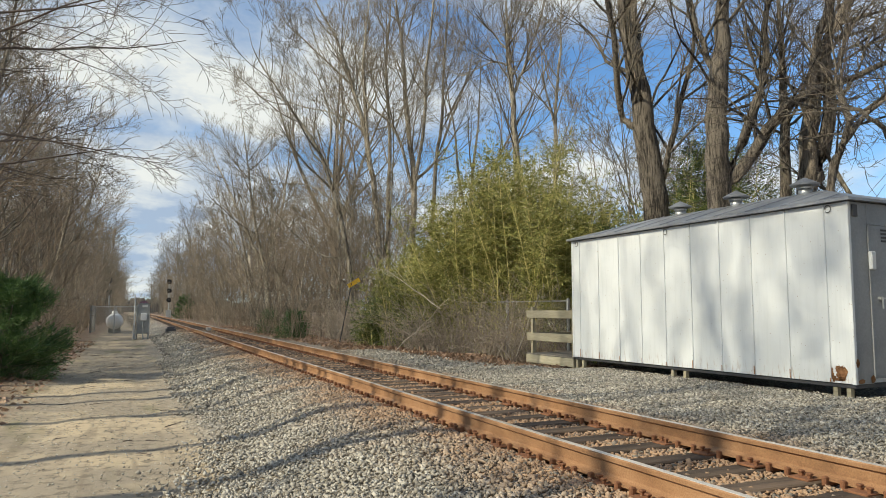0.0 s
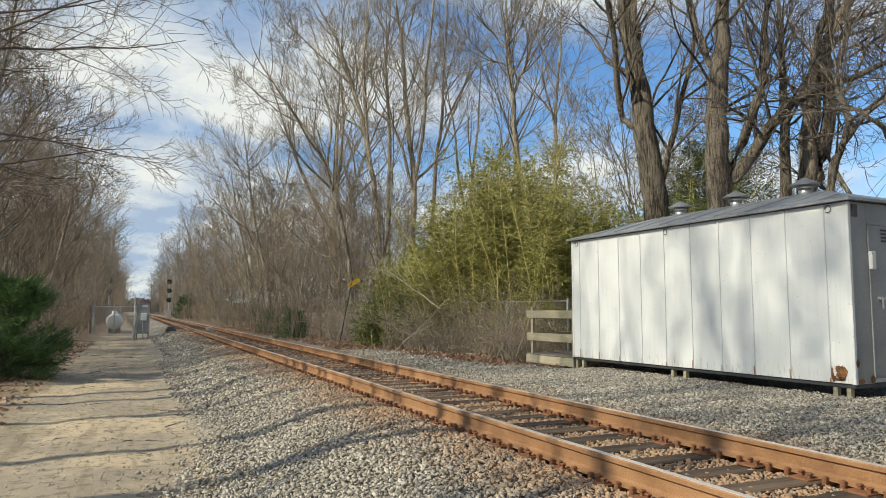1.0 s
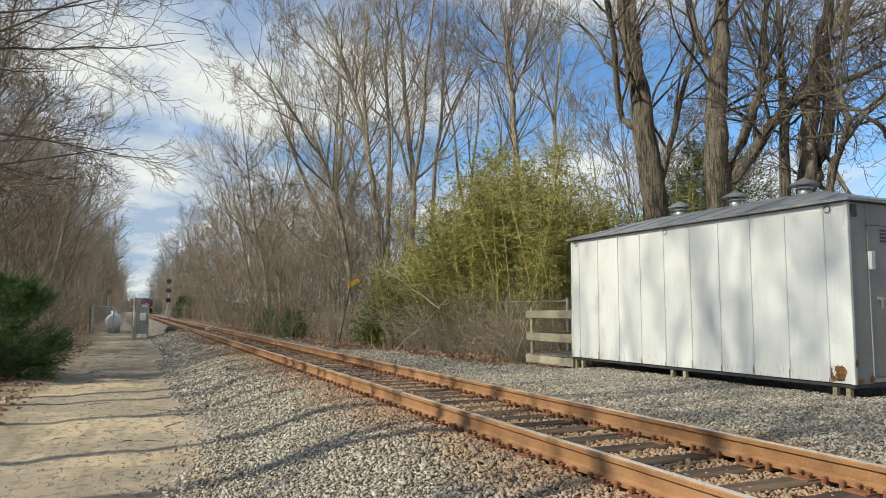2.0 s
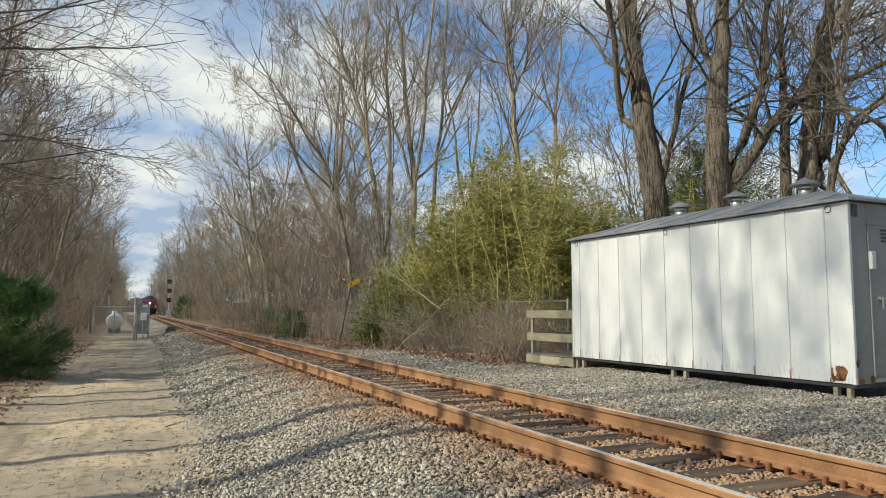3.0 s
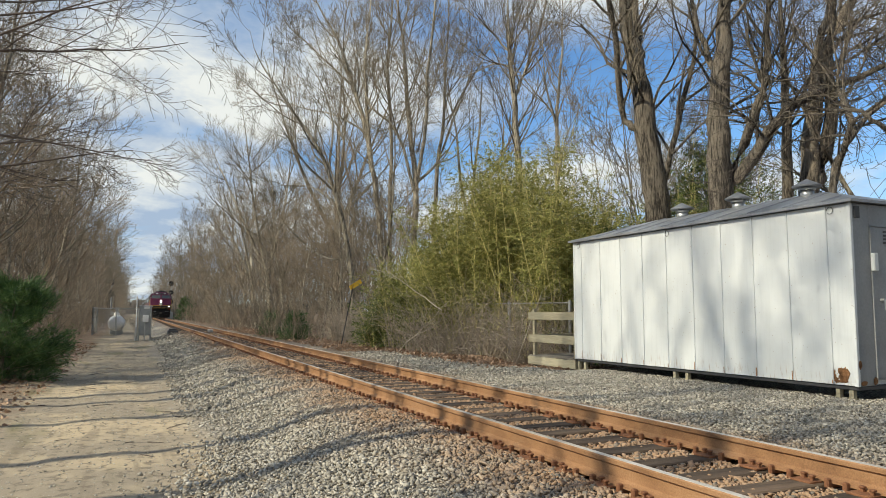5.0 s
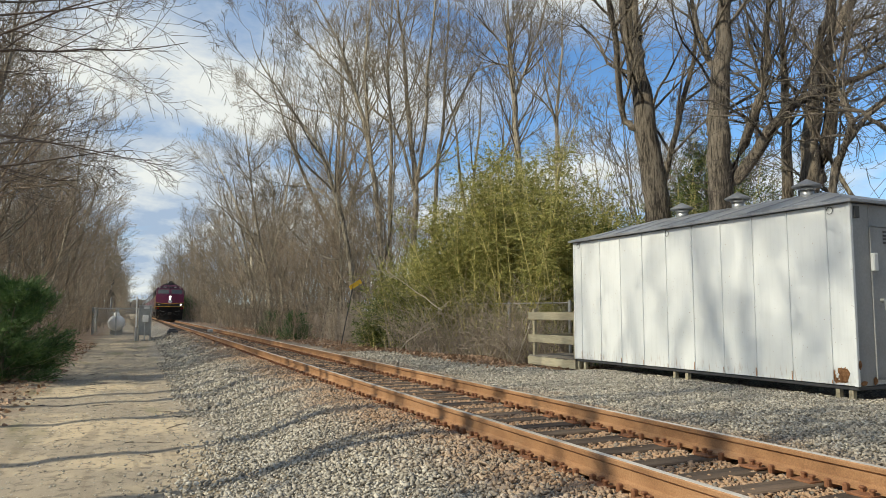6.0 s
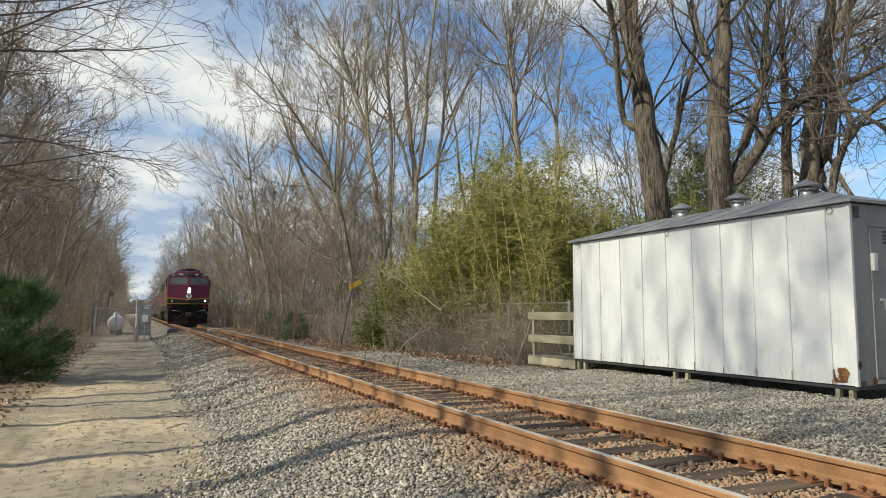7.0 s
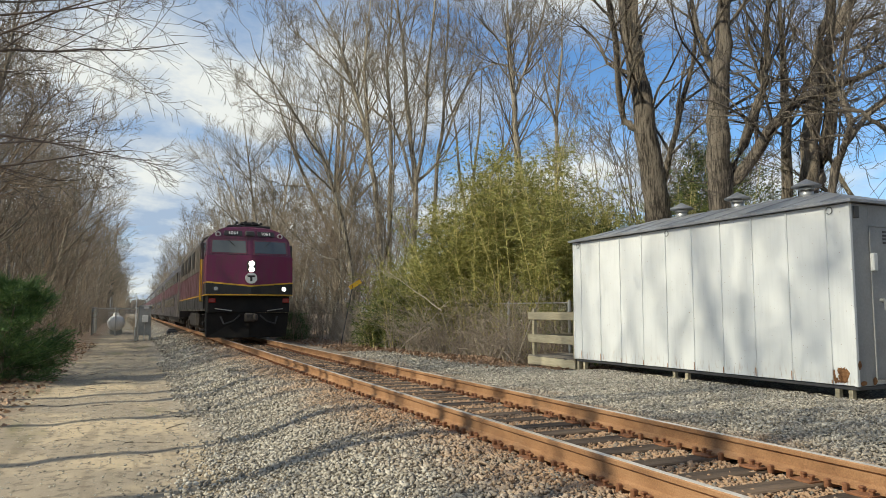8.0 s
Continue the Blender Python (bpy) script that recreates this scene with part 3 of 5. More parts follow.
    for k in range(18):
        put_far(rng.uniform(-22, 30), rng.uniform(-100, -62), (0.85, 1.1))
    tagged(mesh_part("distant_woods", np.concatenate(joined[0]), np.concatenate(joined[1]), M_TWIG), "bare brown woods far along and around the line", "woods", kind="stuff")
    for k in near + mid + young + brush:
        for o in (*k.children_recursive, k):
            bpy.data.objects.remove(o)


def single_trees():
    """The large trees behind the shed and the bamboo, each grown at its own place."""
    # foot x and y, dark bark, then each stem: radius at both ends and its line (across the view, up)
    rows = (
        (13.77, 15.81, 1, ((0.45, 0.25, (0, -0.3), (0, 4.1), (-0.2, 5.7), (-0.4, 7.4), (-0.64, 9.1), (-0.82, 10.8), (-0.91, 14.3)),
                     (0.13, 0.06, (-0.79, 7), (-0.98, 7.5), (-1.44, 9.2), (-1.77, 10.8), (-1.95, 12.9)),
                     (0.11, 0.05, (0.15, 5.4), (0.4, 6.7), (0.78, 8.2), (0.99, 9.8), (0.8, 11.8)),
                     (0.26, 0.14, (-0.54, 8.7), (-0.3, 10.1), (-0.16, 12.6)),
                     (0.08, 0.03, (-0.82, 8.6), (-1.19, 9.2), (-1.59, 10.1), (-2.24, 10.7)),)),
        (13.21, 12.94, 1, ((0.37, 0.2, (0, -0.3), (0, 3.7), (-0.08, 5.1), (0, 6.6), (0.11, 8), (0.27, 9.5), (0.44, 12.2)),
                     (0.19, 0.08, (0.09, 4.3), (0.68, 5.1), (1.06, 5.9), (1.86, 6.5), (2.88, 6.9), (4.18, 7.4), (5.92, 7.9)),
                     (0.15, 0.08, (0.25, 4.8), (0.81, 6.6), (1.27, 7.6), (1.26, 8.9), (1.63, 11)),
                     (0.11, 0.05, (-0.06, 7.3), (-0.29, 8.6), (-0.34, 10.4)),)),
        (15.54, 12.35, 1, ((0.3, 0.12, (0, -0.3), (0, 3.8), (0.07, 5.2), (0.24, 6.7), (0.48, 7.9), (0.97, 8.9), (1.63, 10.3), (2.03, 12.1)),
                     (0.22, 0.11, (0.31, 4.8), (0.63, 6.4), (0.83, 7.6), (1.11, 8.8), (1.33, 11.5)),
                     (0.14, 0.07, (0.23, 6.5), (0.13, 8), (0.4, 9.2), (0.64, 11.2)),)),
        (16.59, 13.9, 1, ((0.19, 0.1, (0, -0.3), (0, 4), (0.04, 5.9), (-0.02, 7.2), (-0.08, 8.8), (-0.06, 11.9)),)),
        (13.59, 10.23, 1, ((0.1, 0.05, (0, -0.3), (0, 3.8), (0.29, 4.8), (0.81, 5.4), (1.3, 5.9), (2.25, 7)),
                     (0.08, 0.04, (0.14, 4.3), (0.07, 5.3), (0.49, 6.3), (0.79, 7.4), (1.34, 8.4)),)),
        (13.48, 7.09, 1, ((0.2, 0.1, (0, -0.3), (0, 3.1), (-0.29, 4.5), (-0.5, 5.9), (-0.58, 7.6)),
                     (0.06, 0.025, (-0.17, 4.1), (-1.09, 4.2), (-1.78, 4.4), (-2.09, 4.8), (-2.52, 5), (-3.1, 5.2), (-3.38, 5.5)),
                     (0.07, 0.03, (-0.42, 5.5), (-1.2, 5.7), (-1.68, 6), (-1.84, 6.7), (-1.62, 7.4)),)),
        (12.4, 36, 0, ((0.25, 0.06, (0, -0.3), (-0.22, 3.8), (-0.36, 6.9), (-0.79, 9.4), (-1.12, 11.6), (-1.93, 14.2), (-2.75, 16.7), (-4.05, 19), (-5.06, 22)),
                     (0.07, 0.025, (-1.09, 11.4), (-2.85, 12.5), (-5.05, 13.3), (-7.26, 14.2), (-8.36, 14.2)),
                     (0.12, 0.05, (-0.72, 9.2), (-1.04, 12.5), (-1, 15.8), (-0.88, 19), (-1.06, 22)),
                     (0.08, 0.03, (-1.86, 14), (-3.84, 15.9), (-5.61, 17.7), (-6.43, 19)),)),
        (13.33, 33.42, 0, ((0.24, 0.06, (0, -0.3), (-0.24, 4.5), (-0.17, 8.1), (-0.57, 11.4), (-0.82, 15), (-1.2, 18.1), (-1.52, 20.9)),
                     (0.13, 0.05, (-0.17, 7.9), (0.38, 11.4), (0.55, 14.4), (1.06, 18.1), (1.36, 20.6)),
                     (0.11, 0.04, (-0.23, 7.6), (-1.15, 10.8), (-2.5, 12.1), (-3.26, 14.4), (-3.89, 16.9)),
                     (0.1, 0.035, (-0.17, 8.2), (0.97, 9.3), (1.8, 11.7), (2.7, 14.1), (3.15, 16.6)),)),
        (14.07, 39.62, 0, ((0.19, 0.06, (0, -0.3), (-0.18, 6.7), (-0.08, 11.9), (-0.36, 16.5), (-0.07, 20.9), (-0.17, 24.2)),
                     (0.08, 0.03, (-0.15, 11.6), (0.94, 14.4), (1.79, 17.6), (1.96, 20.5)),)),
        (9.01, 30.26, 0, ((0.16, 0.035, (0, -0.3), (-0.21, 3.4), (-0.69, 5.8), (-1.28, 7.8), (-2.03, 9.3), (-3.35, 11.2), (-4.56, 13), (-4.98, 14.4)),
                     (0.05, 0.02, (-0.83, 6.3), (-2.25, 7.2), (-3.78, 7.2), (-4.79, 6.9)),
                     (0.05, 0.02, (-0.21, 3.7), (-1.68, 4), (-3.23, 5.4), (-4.25, 5.7)),
                     (0.07, 0.025, (-1.28, 7.7), (-1.14, 10.1), (-1.82, 12.2), (-2.88, 13.8)),)),
        (16.72, 28.95, 0, ((0.28, 0.09, (0, -0.3), (0, 3), (-0.05, 8.4), (-0.14, 10.6), (-0.34, 13.2), (-0.46, 15.1), (-0.54, 18.6)),
                     (0.12, 0.04, (-0.18, 12), (0.29, 13.2), (0.86, 14.9), (1.45, 17.2), (1.75, 19.2)),
                     (0.08, 0.03, (-0.44, 14.2), (-1.48, 15.4), (-3, 16.5)),
                     (0.07, 0.025, (-0.39, 13.4), (-1.22, 13.6), (-2.6, 13.2), (-3.42, 13.7)),)),
        (17.37, 26.56, 0, ((0.14, 0.05, (0, -0.3), (0, 2.9), (-0.1, 8.3), (0.05, 11.7), (0.27, 14.6), (0.14, 17.6)),
                     (0.06, 0.025, (-0.05, 9.8), (-0.59, 12), (-0.82, 14.4)),)),
        (14.8, 35.31, 0, ((0.17, 0.05, (0, -0.3), (0, 3.2), (0.36, 9.4), (0.67, 12), (0.83, 15.2), (0.99, 19.2), (1.25, 21.9)),
                     (0.08, 0.03, (0.61, 11.4), (1.72, 13.6), (2.83, 15.6), (3.79, 17.2)),)),
    )
    for i, (x, y, dark, stems) in enumerate(rows):
        w = Wood(500 + i)
        main = None
        for k, (r0, r1, *line) in enumerate(stems):
            pts = w.limb(line, 0.10 if k == 0 else 0.5)
            if k:                                         # a limb starts inside the stem that bears it
                j = int(np.argmin(np.linalg.norm((main - pts[0] + np.array([0, 0, 0.45]))[:, [0, 2]], axis=1)))
                pts = np.concatenate([main[j:j + 1], pts + np.array([0, main[j, 1], 0])])
            else:
                main = pts
            f = np.linspace(0, 1, len(pts))
            qr = (0.9 if dark else 0.8) * (r0 + (r1 - r0) * f) * (1 - 0.85 * f ** 5)
            qr[0] *= 1.3 if k == 0 else 1.0
            w.tube(pts, qr, 12 if dark and k == 0 else 8, "trunk")
            n = np.linalg.norm(np.diff(pts, axis=0), axis=1).sum()
            w.grow(pts, qr, (max(5, round(n * 0.95)), 6, 4, 2) if dark else (max(5, round(n * 0.8)), 6, 4, 3), 0,
                   {"start": (0.42 if dark else 0.34) if k == 0 else 0.2, "angle": (0.45, 1.15) if dark else (0.45, 0.9), "reach": (4.2 if dark else 4.6) / n * (1.0 if k == 0 else 0.72),
                    "fine": 0.0056 if dark else 0.0075, "stout": 0.045, "segs": (8, 5, 3, 1, 1), "limbs": dark, "spread": (0.4, 1.0) if dark else (0.3, 0.75), "up": 0.3 if dark else 1.0,
                    "crook": 1.25 if dark else 0.9})
        label = "large bare tree with ridged dark bark behind the shed" if dark else "tall bare tree with upswept forking limbs in the woods"
        w.make("tree", pose(x, y, float(gz(x, y)) - 0.02, 0, 0, -23.85), M_BARK_DARK if dark else M_BARK, M_TWIG_DARK if dark and i > 3 else M_TWIG, label, "trees behind the shed" if dark else "tall trees")
    for i, (x, y, h, r, lean, forks, at) in enumerate(((12.6, 46.5, 24, 0.26, (-0.04, 0.03), 4, 0.30), (10.4, 58.0, 20, 0.25, (-0.05, 0.03), 4, 0.28), (10.9, 70.0, 20, 0.24, (-0.06, 0.02), 4, 0.26),
                                                       (16.5, 19.5, 10, 0.12, (0.10, -0.05), 4, 0.2), (18.0, 23.5, 12, 0.1, (0.1, 0.0), 3, 0.25), (19.5, 41.0, 22, 0.2, (0.0, 0.0), 3, 0.36), (17.4, 11.2, 12, 0.14, (0.0, 0.0), 3, 0.25))):
        w = Wood(540 + i).tree(h, r, (9, 6, 4, 2), lean=lean, forks=forks, fork_at=at, start=0.3, angle=(0.5, 1.05), reach=0.40, splay=(0.25, 0.6), fine=0.009,
                               bend=0.045, sides=8, segs=(8, 5, 3, 1, 1), spread=(0.3, 0.8), stout=0.07)
        w.make("tree", pose(x, y, float(gz(x, y)) - 0.02), M_BARK, M_TWIG, "tall bare tree with upswept forking limbs in the woods", "tall trees")
    # out-of-view trees, added where their crowns throw shadow on shed wall and gravel
    for i, (x, y, f) in enumerate(((-6.6, 8.3, 3), (-7.4, 10.9, 2), (-7.0, 13.6, 3), (-6.3, 6.1, 3))):
        w = Wood(560 + i).tree(20, 0.13, (9, 5, 4), forks=f, fork_at=0.3, start=0.3, angle=(0.35, 0.9), reach=0.33, fine=0.008, bend=0.04, sides=8)
        w.make("tree", pose(x, y, float(gz(x, y)) - 0.02), M_BARK, M_TWIG, "tall forked bare tree beside the dirt road, added out of view to shade the shed", "tall trees")
    # a tree beside the road whose limbs reach over it
    w = Wood(77).tree(12, 0.17, (8, 6, 5, 2), lean=(0.02, 0.05), start=0.45, angle=(0.7, 1.1), reach=0.4, fine=0.005, bend=0.04)
    for k in range(12):
        d = np.array([1.0, w.r.uniform(-0.5, 0.75), w.r.uniform(0.02, 0.5)])
        q, _d = w.path((0.1, 0.1 + 0.04 * k, 3.7 + 0.5 * k), d / np.linalg.norm(d), w.r.uniform(3.8, 5.5), 9, 0.07, 0.004)
        qr = np.linspace(0.038, 0.007, 10)
        w.tube(q, qr, 5, "crown")
        w.grow(q, qr, (8, 5, 3), 0, {"start": 0.15, "angle": (0.45, 0.9), "reach": 0.42, "fine": 0.0048, "up": 0.35, "segs": (5, 4, 2, 2, 2)})
    w.make("tree", pose(-4.6, 14.6, 0.05), M_BARK_DARK, M_TWIG_DARK, "bare tree reaching thin dark limbs over the dirt road")


def backdrop():
    """The wooded rise that closes the line far away."""
    rng = np.random.default_rng(3)
    xs = np.linspace(-140, 170, 420)
    top = 9.0 + 1.6 * np.sin(xs * 0.05) + 1.2 * np.sin(xs * 0.21 + 1) + rng.uniform(-0.9, 1.3, len(xs))
    n = len(xs)
    rows = [np.stack([xs, np.full(n, y), z], -1) for y, z in ((575, np.full(n, -1.0)), (577, top * 0.7), (582, top), (600, top * 0.8), (604, np.full(n, -1.0)))]
    v = np.concatenate(rows)
    i, j = np.meshgrid(np.arange(n - 1), np.arange(4))
    q = (j * n + i).ravel()
    m = plain("far_wooded_rise", (0.045, 0.042, 0.036), (0.12, 0.10, 0.085), 0.95, 0, 0.25, 1.5, 0.8, 0.6)
    tagged(mesh_part("backdrop", v, np.stack([q, q + 1, q + n + 1, q + n], -1), m), "dark wooded rise on the horizon", "backdrop", kind="structure")


woods()
single_trees()
backdrop()
ballast()


# ---- shed and platform ----
def shed_paint():
    n = Nodes("weathered_white_enamel_on_steel", 0.42)
    co = n.coord()
    streak = n.noise(n.coord((2.2, 2.2, 0.18)), 6, 5)
    grime = n.noise(co, 1.1, 5)
    c = n.mix(n.smooth(streak, 0.45, 0.75), (0.65, 0.67, 0.675), (0.60, 0.62, 0.625))
    c = n.mix(n.math("MULTIPLY", n.smooth(grime, 0.45, 0.7), 0.35), c, (0.53, 0.545, 0.54))
    z = n.node("ShaderNodeSeparateXYZ", Vector=co).outputs["Z"]
    low = n.math("MULTIPLY", n.smooth(z, 0.85, 0.5), n.smooth(n.noise(n.coord((3, 3, 0.5)), 7, 5), 0.52, 0.72))
    c = n.mix(n.math("MULTIPLY", low, 0.85), c, (0.30, 0.17, 0.08))
    specks = n.smooth(n.noise(co, 30, 2, 0.4), 0.725, 0.76)
    c = n.mix(n.math("MULTIPLY", specks, 0.8), c, (0.25, 0.15, 0.09))
    n.colour(c).bump(n.noise(co, 3.0, 3), 0.12, 0.03)
    n.put(n.b, "Specular IOR Level", 0.4)
    return n.m


M_WHITE = shed_paint()
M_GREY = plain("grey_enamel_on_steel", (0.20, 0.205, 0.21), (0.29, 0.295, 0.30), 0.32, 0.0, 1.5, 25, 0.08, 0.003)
M_ROOF = plain("dull_galvanised_roof_sheet", (0.26, 0.27, 0.29), (0.42, 0.43, 0.45), 0.42, 0.55, 1.4, 25, 0.12, 0.004, (1, 1, 1))
M_GALV = plain("galvanised_steel", (0.38, 0.39, 0.39), (0.58, 0.58, 0.56), 0.4, 0.7, 6, 40, 0.1, 0.002)
M_RUST = plain("flaking_rust", (0.17, 0.07, 0.03), (0.42, 0.22, 0.10), 0.95, 0, 18, 70, 0.9, 0.006)
M_DARK = flat("dark_grey_metal", (0.055, 0.055, 0.058), 0.5)
M_WOOD = plain("weathered_pine_board", (0.24, 0.21, 0.14), (0.46, 0.41, 0.29), 0.85, 0, 4, 50, 0.5, 0.004, (1, 0.1, 1), 0.15)
M_DECK = plain("grey_deck_board", (0.13, 0.115, 0.095), (0.27, 0.24, 0.20), 0.9, 0, 4, 50, 0.5, 0.004, (1, 0.1, 1), 0.2)


def shed():
    s = thing("equipment_shed", pose(9.58, 6.95, 0, 0, 0, 1.5), "white panelled steel equipment shed with grey hipped roof on short legs", "shed")
    L, W, z0, z1 = 6.83, 2.6, 0.525, 3.2
    bm = bmesh.new()
    box(bm, 0.03, W - 0.03, 0.03, L - 0.03, z0 + 0.01, z1 - 0.005)
    part("body", bm, M_WHITE, s)
    seams = [0.0, 0.38] + [0.38 + 0.684 * k for k in range(1, 10)] + [L]
    for i, (a, b) in enumerate(zip(seams, seams[1:])):
        bm = bmesh.new()
        box(bm, 0.0, 0.028, a + 0.006, b - 0.006, z0, z1, 0.006)
        part("wall_panel", bm, M_WHITE, s)
        if i:
            bm = bmesh.new()
            box(bm, -0.022, 0.02, a - 0.011, a + 0.011, z0 + 0.01, z1 - 0.03, 0.006)
            seam = part("standing_seam", bm, M_WHITE, s)
            bm = bmesh.new()
            box(bm, -0.0255, -0.018, a - 0.007, a + 0.009, z0 + 0.012, z0 + random.uniform(0.05, 0.20), 0.002)
            part("rust_run", bm, M_RUST, seam, "brown rust run at the foot of the seam")
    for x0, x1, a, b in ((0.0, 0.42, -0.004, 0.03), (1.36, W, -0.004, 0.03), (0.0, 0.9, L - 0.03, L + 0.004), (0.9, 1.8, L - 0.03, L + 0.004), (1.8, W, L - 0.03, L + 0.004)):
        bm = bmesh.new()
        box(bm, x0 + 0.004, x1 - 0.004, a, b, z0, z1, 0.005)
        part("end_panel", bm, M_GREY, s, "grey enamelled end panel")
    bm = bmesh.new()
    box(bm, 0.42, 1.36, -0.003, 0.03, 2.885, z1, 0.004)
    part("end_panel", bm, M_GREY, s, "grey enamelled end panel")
    for k in range(3):
        bm = bmesh.new()
        box(bm, W - 0.03, W, L * k / 3 + 0.005, L * (k + 1) / 3 - 0.005, z0, z1, 0.005)
        part("wall_panel", bm, M_WHITE, s)
    for p in ((-0.012, 0.05, -0.012, 0.05), (-0.012, 0.05, L - 0.05, L + 0.012), (W - 0.05, W + 0.012, -0.012, 0.05), (W - 0.05, W + 0.012, L - 0.05, L + 0.012)):
        bm = bmesh.new()
        box(bm, *p, z0 - 0.006, z1 + 0.004, 0.008)
        part("corner_trim", bm, M_WHITE, s)
    bm = bmesh.new()
    for p in ((0.03, 0.10, 0.02, L - 0.02), (W - 0.10, W - 0.03, 0.02, L - 0.02), (0.10, W - 0.10, 0.02, 0.10), (0.10, W - 0.10, L - 0.10, L - 0.02)):
        box(bm, *p, z0 - 0.06, z0 - 0.005, 0.006)
    part("base_frame", bm, M_DARK, s, "dark steel base frame")
    # roof: low hip with a thin rolled edge
    e, zr = 0.09, 3.66
    bm = bmesh.new()
    lo = [bm.verts.new(p) for p in ((-e, -e, z1 + 0.012), (W + e, -e, z1 + 0.012), (W + e, L + e, z1 + 0.012), (-e, L + e, z1 + 0.012))]
    hi = [bm.verts.new((p.co.x, p.co.y, z1 + 0.055)) for p in lo]
    r0, r1 = bm.verts.new((W / 2, 1.3, zr)), bm.verts.new((W / 2, L - 1.3, zr))
    bm.faces.new(lo[::-1])
    for i in range(4):
        bm.faces.new((lo[i], lo[(i + 1) % 4], hi[(i + 1) % 4], hi[i]))
    bm.faces.new((hi[0], hi[1], r0)), bm.faces.new((hi[1], hi[2], r1, r0)), bm.faces.new((hi[2], hi[3], r1)), bm.faces.new((hi[3], hi[0], r0, r1))
    bmesh.ops.recalc_face_normals(bm, faces=bm.faces)
    roof = part("roof", bm, M_ROOF, s)
    for k in range(9):                                    # raised roof ribs on the front slope
        y = 0.38 + 0.684 * k
        t = min(1.0, (y + e) / (1.3 + e), (L + e - y) / (1.3 + e))
        bm = bmesh.new()
        rod(bm, (-e, y, z1 + 0.058), (-e + (W / 2 + e) * t, y, z1 + 0.058 + (zr - z1 - 0.055) * t), 0.014, n=5)
        part("roof_rib", bm, M_ROOF, roof)
    for y in (1.62, 3.13, 4.62):
        v = bmesh.new()
        rod(v, (W / 2 - 0.05, y, 3.56), (W / 2 - 0.05, y, 3.73), 0.115, n=20)
        rod(v, (W / 2 - 0.05, y, 3.73), (W / 2 - 0.05, y, 3.765), 0.135, n=20)
        vent = part("roof_vent", v, M_GALV, s, "galvanised round roof vent with conical cap", True)
        c = bmesh.new()
        rod(c, (W / 2 - 0.05, y, 3.785), (W / 2 - 0.05, y, 3.81), 0.235, 0.245, n=24)
        rod(c, (W / 2 - 0.05, y, 3.81), (W / 2 - 0.05, y, 3.93), 0.245, 0.015, n=24)
        part("cap", c, M_ROOF, vent)
        c = bmesh.new()
        for a in range(4):
            x, yy = W / 2 - 0.05 + 0.12 * math.cos(a * 1.571), y + 0.12 * math.sin(a * 1.571)
            box(c, x - 0.01, x + 0.01, yy - 0.01, yy + 0.01, 3.75, 3.80)
        part("cap_bracket", c, M_GALV, vent)
    for y in (0.15, 0.36, 3.40, 3.72, 6.55, 6.78):
        for x in (0.05, W - 0.13):
            bm = bmesh.new()
            zg = float(gz(9.58 + x, 6.95 + y)) - 0.03
            box(bm, x, x + 0.08, y - 0.035, y + 0.035, zg, z0 - 0.06, 0.004)
            box(bm, x - 0.03, x + 0.11, y - 0.06, y + 0.06, zg, zg + 0.03, 0.004)
            part("leg", bm, M_WOOD, s)
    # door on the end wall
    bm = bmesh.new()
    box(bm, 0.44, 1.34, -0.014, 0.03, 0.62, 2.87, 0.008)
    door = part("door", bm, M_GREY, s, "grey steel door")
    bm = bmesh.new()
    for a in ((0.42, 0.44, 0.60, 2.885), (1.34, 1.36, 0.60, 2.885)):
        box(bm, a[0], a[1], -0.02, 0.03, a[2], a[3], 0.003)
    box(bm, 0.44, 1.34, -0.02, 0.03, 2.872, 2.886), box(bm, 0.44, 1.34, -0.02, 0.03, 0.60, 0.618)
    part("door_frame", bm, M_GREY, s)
    bm = bmesh.new()
    for k in range(4):
        box(bm, 0.72, 1.06, -0.022, -0.012, 2.62 + k * 0.055, 2.65 + k * 0.055, 0.003)
    part("louvre", bm, M_DARK, door)
    bm = bmesh.new()
    rod(bm, (0.60, -0.012, 1.77), (0.60, -0.07, 1.77), 0.03, n=12)
    box(bm, 0.59, 0.615, -0.085, -0.065, 1.62, 1.78, 0.006)
    box(bm, 0.60, 0.70, -0.08, -0.065, 1.76, 1.785, 0.005)
    part("door_handle", bm, M_GALV, door, "worn metal lever handle")
    bm = bmesh.new()
    box(bm, 0.40, 0.50, -0.075, -0.012, 2.20, 2.47, 0.012)
    part("hasp_cover", bm, M_WHITE, door, "cream steel cover over the hasp")
    bm = bmesh.new()
    box(bm, 0.08, 0.19, -0.03, 0.0, 2.98, 3.16, 0.006)
    part("dark_plate", bm, M_DARK, s, "small dark vent plate under the eave")
    # flaked paint at the near corner
    rng = random.Random(5)
    for cy, cz, sy, sz in ((0.21, 0.70, 0.10, 0.13), (0.33, 0.60, 0.06, 0.06), (0.36, 0.68, 0.03, 0.09), (0.25, 0.585, 0.13, 0.025)):
        n, bm = 22, bmesh.new()
        ring = [bm.verts.new((-0.0035, cy + sy * math.cos(k * 6.283 / n) * rng.uniform(0.45, 1.15), cz + sz * math.sin(k * 6.283 / n) * rng.uniform(0.45, 1.15))) for k in range(n)]
        bm.faces.new(ring)
        bmesh.ops.solidify(bm, geom=bm.faces[:], thickness=0.002)
        part("flaked_patch", bm, M_RUST, s, "flaked paint over bare orange rust")
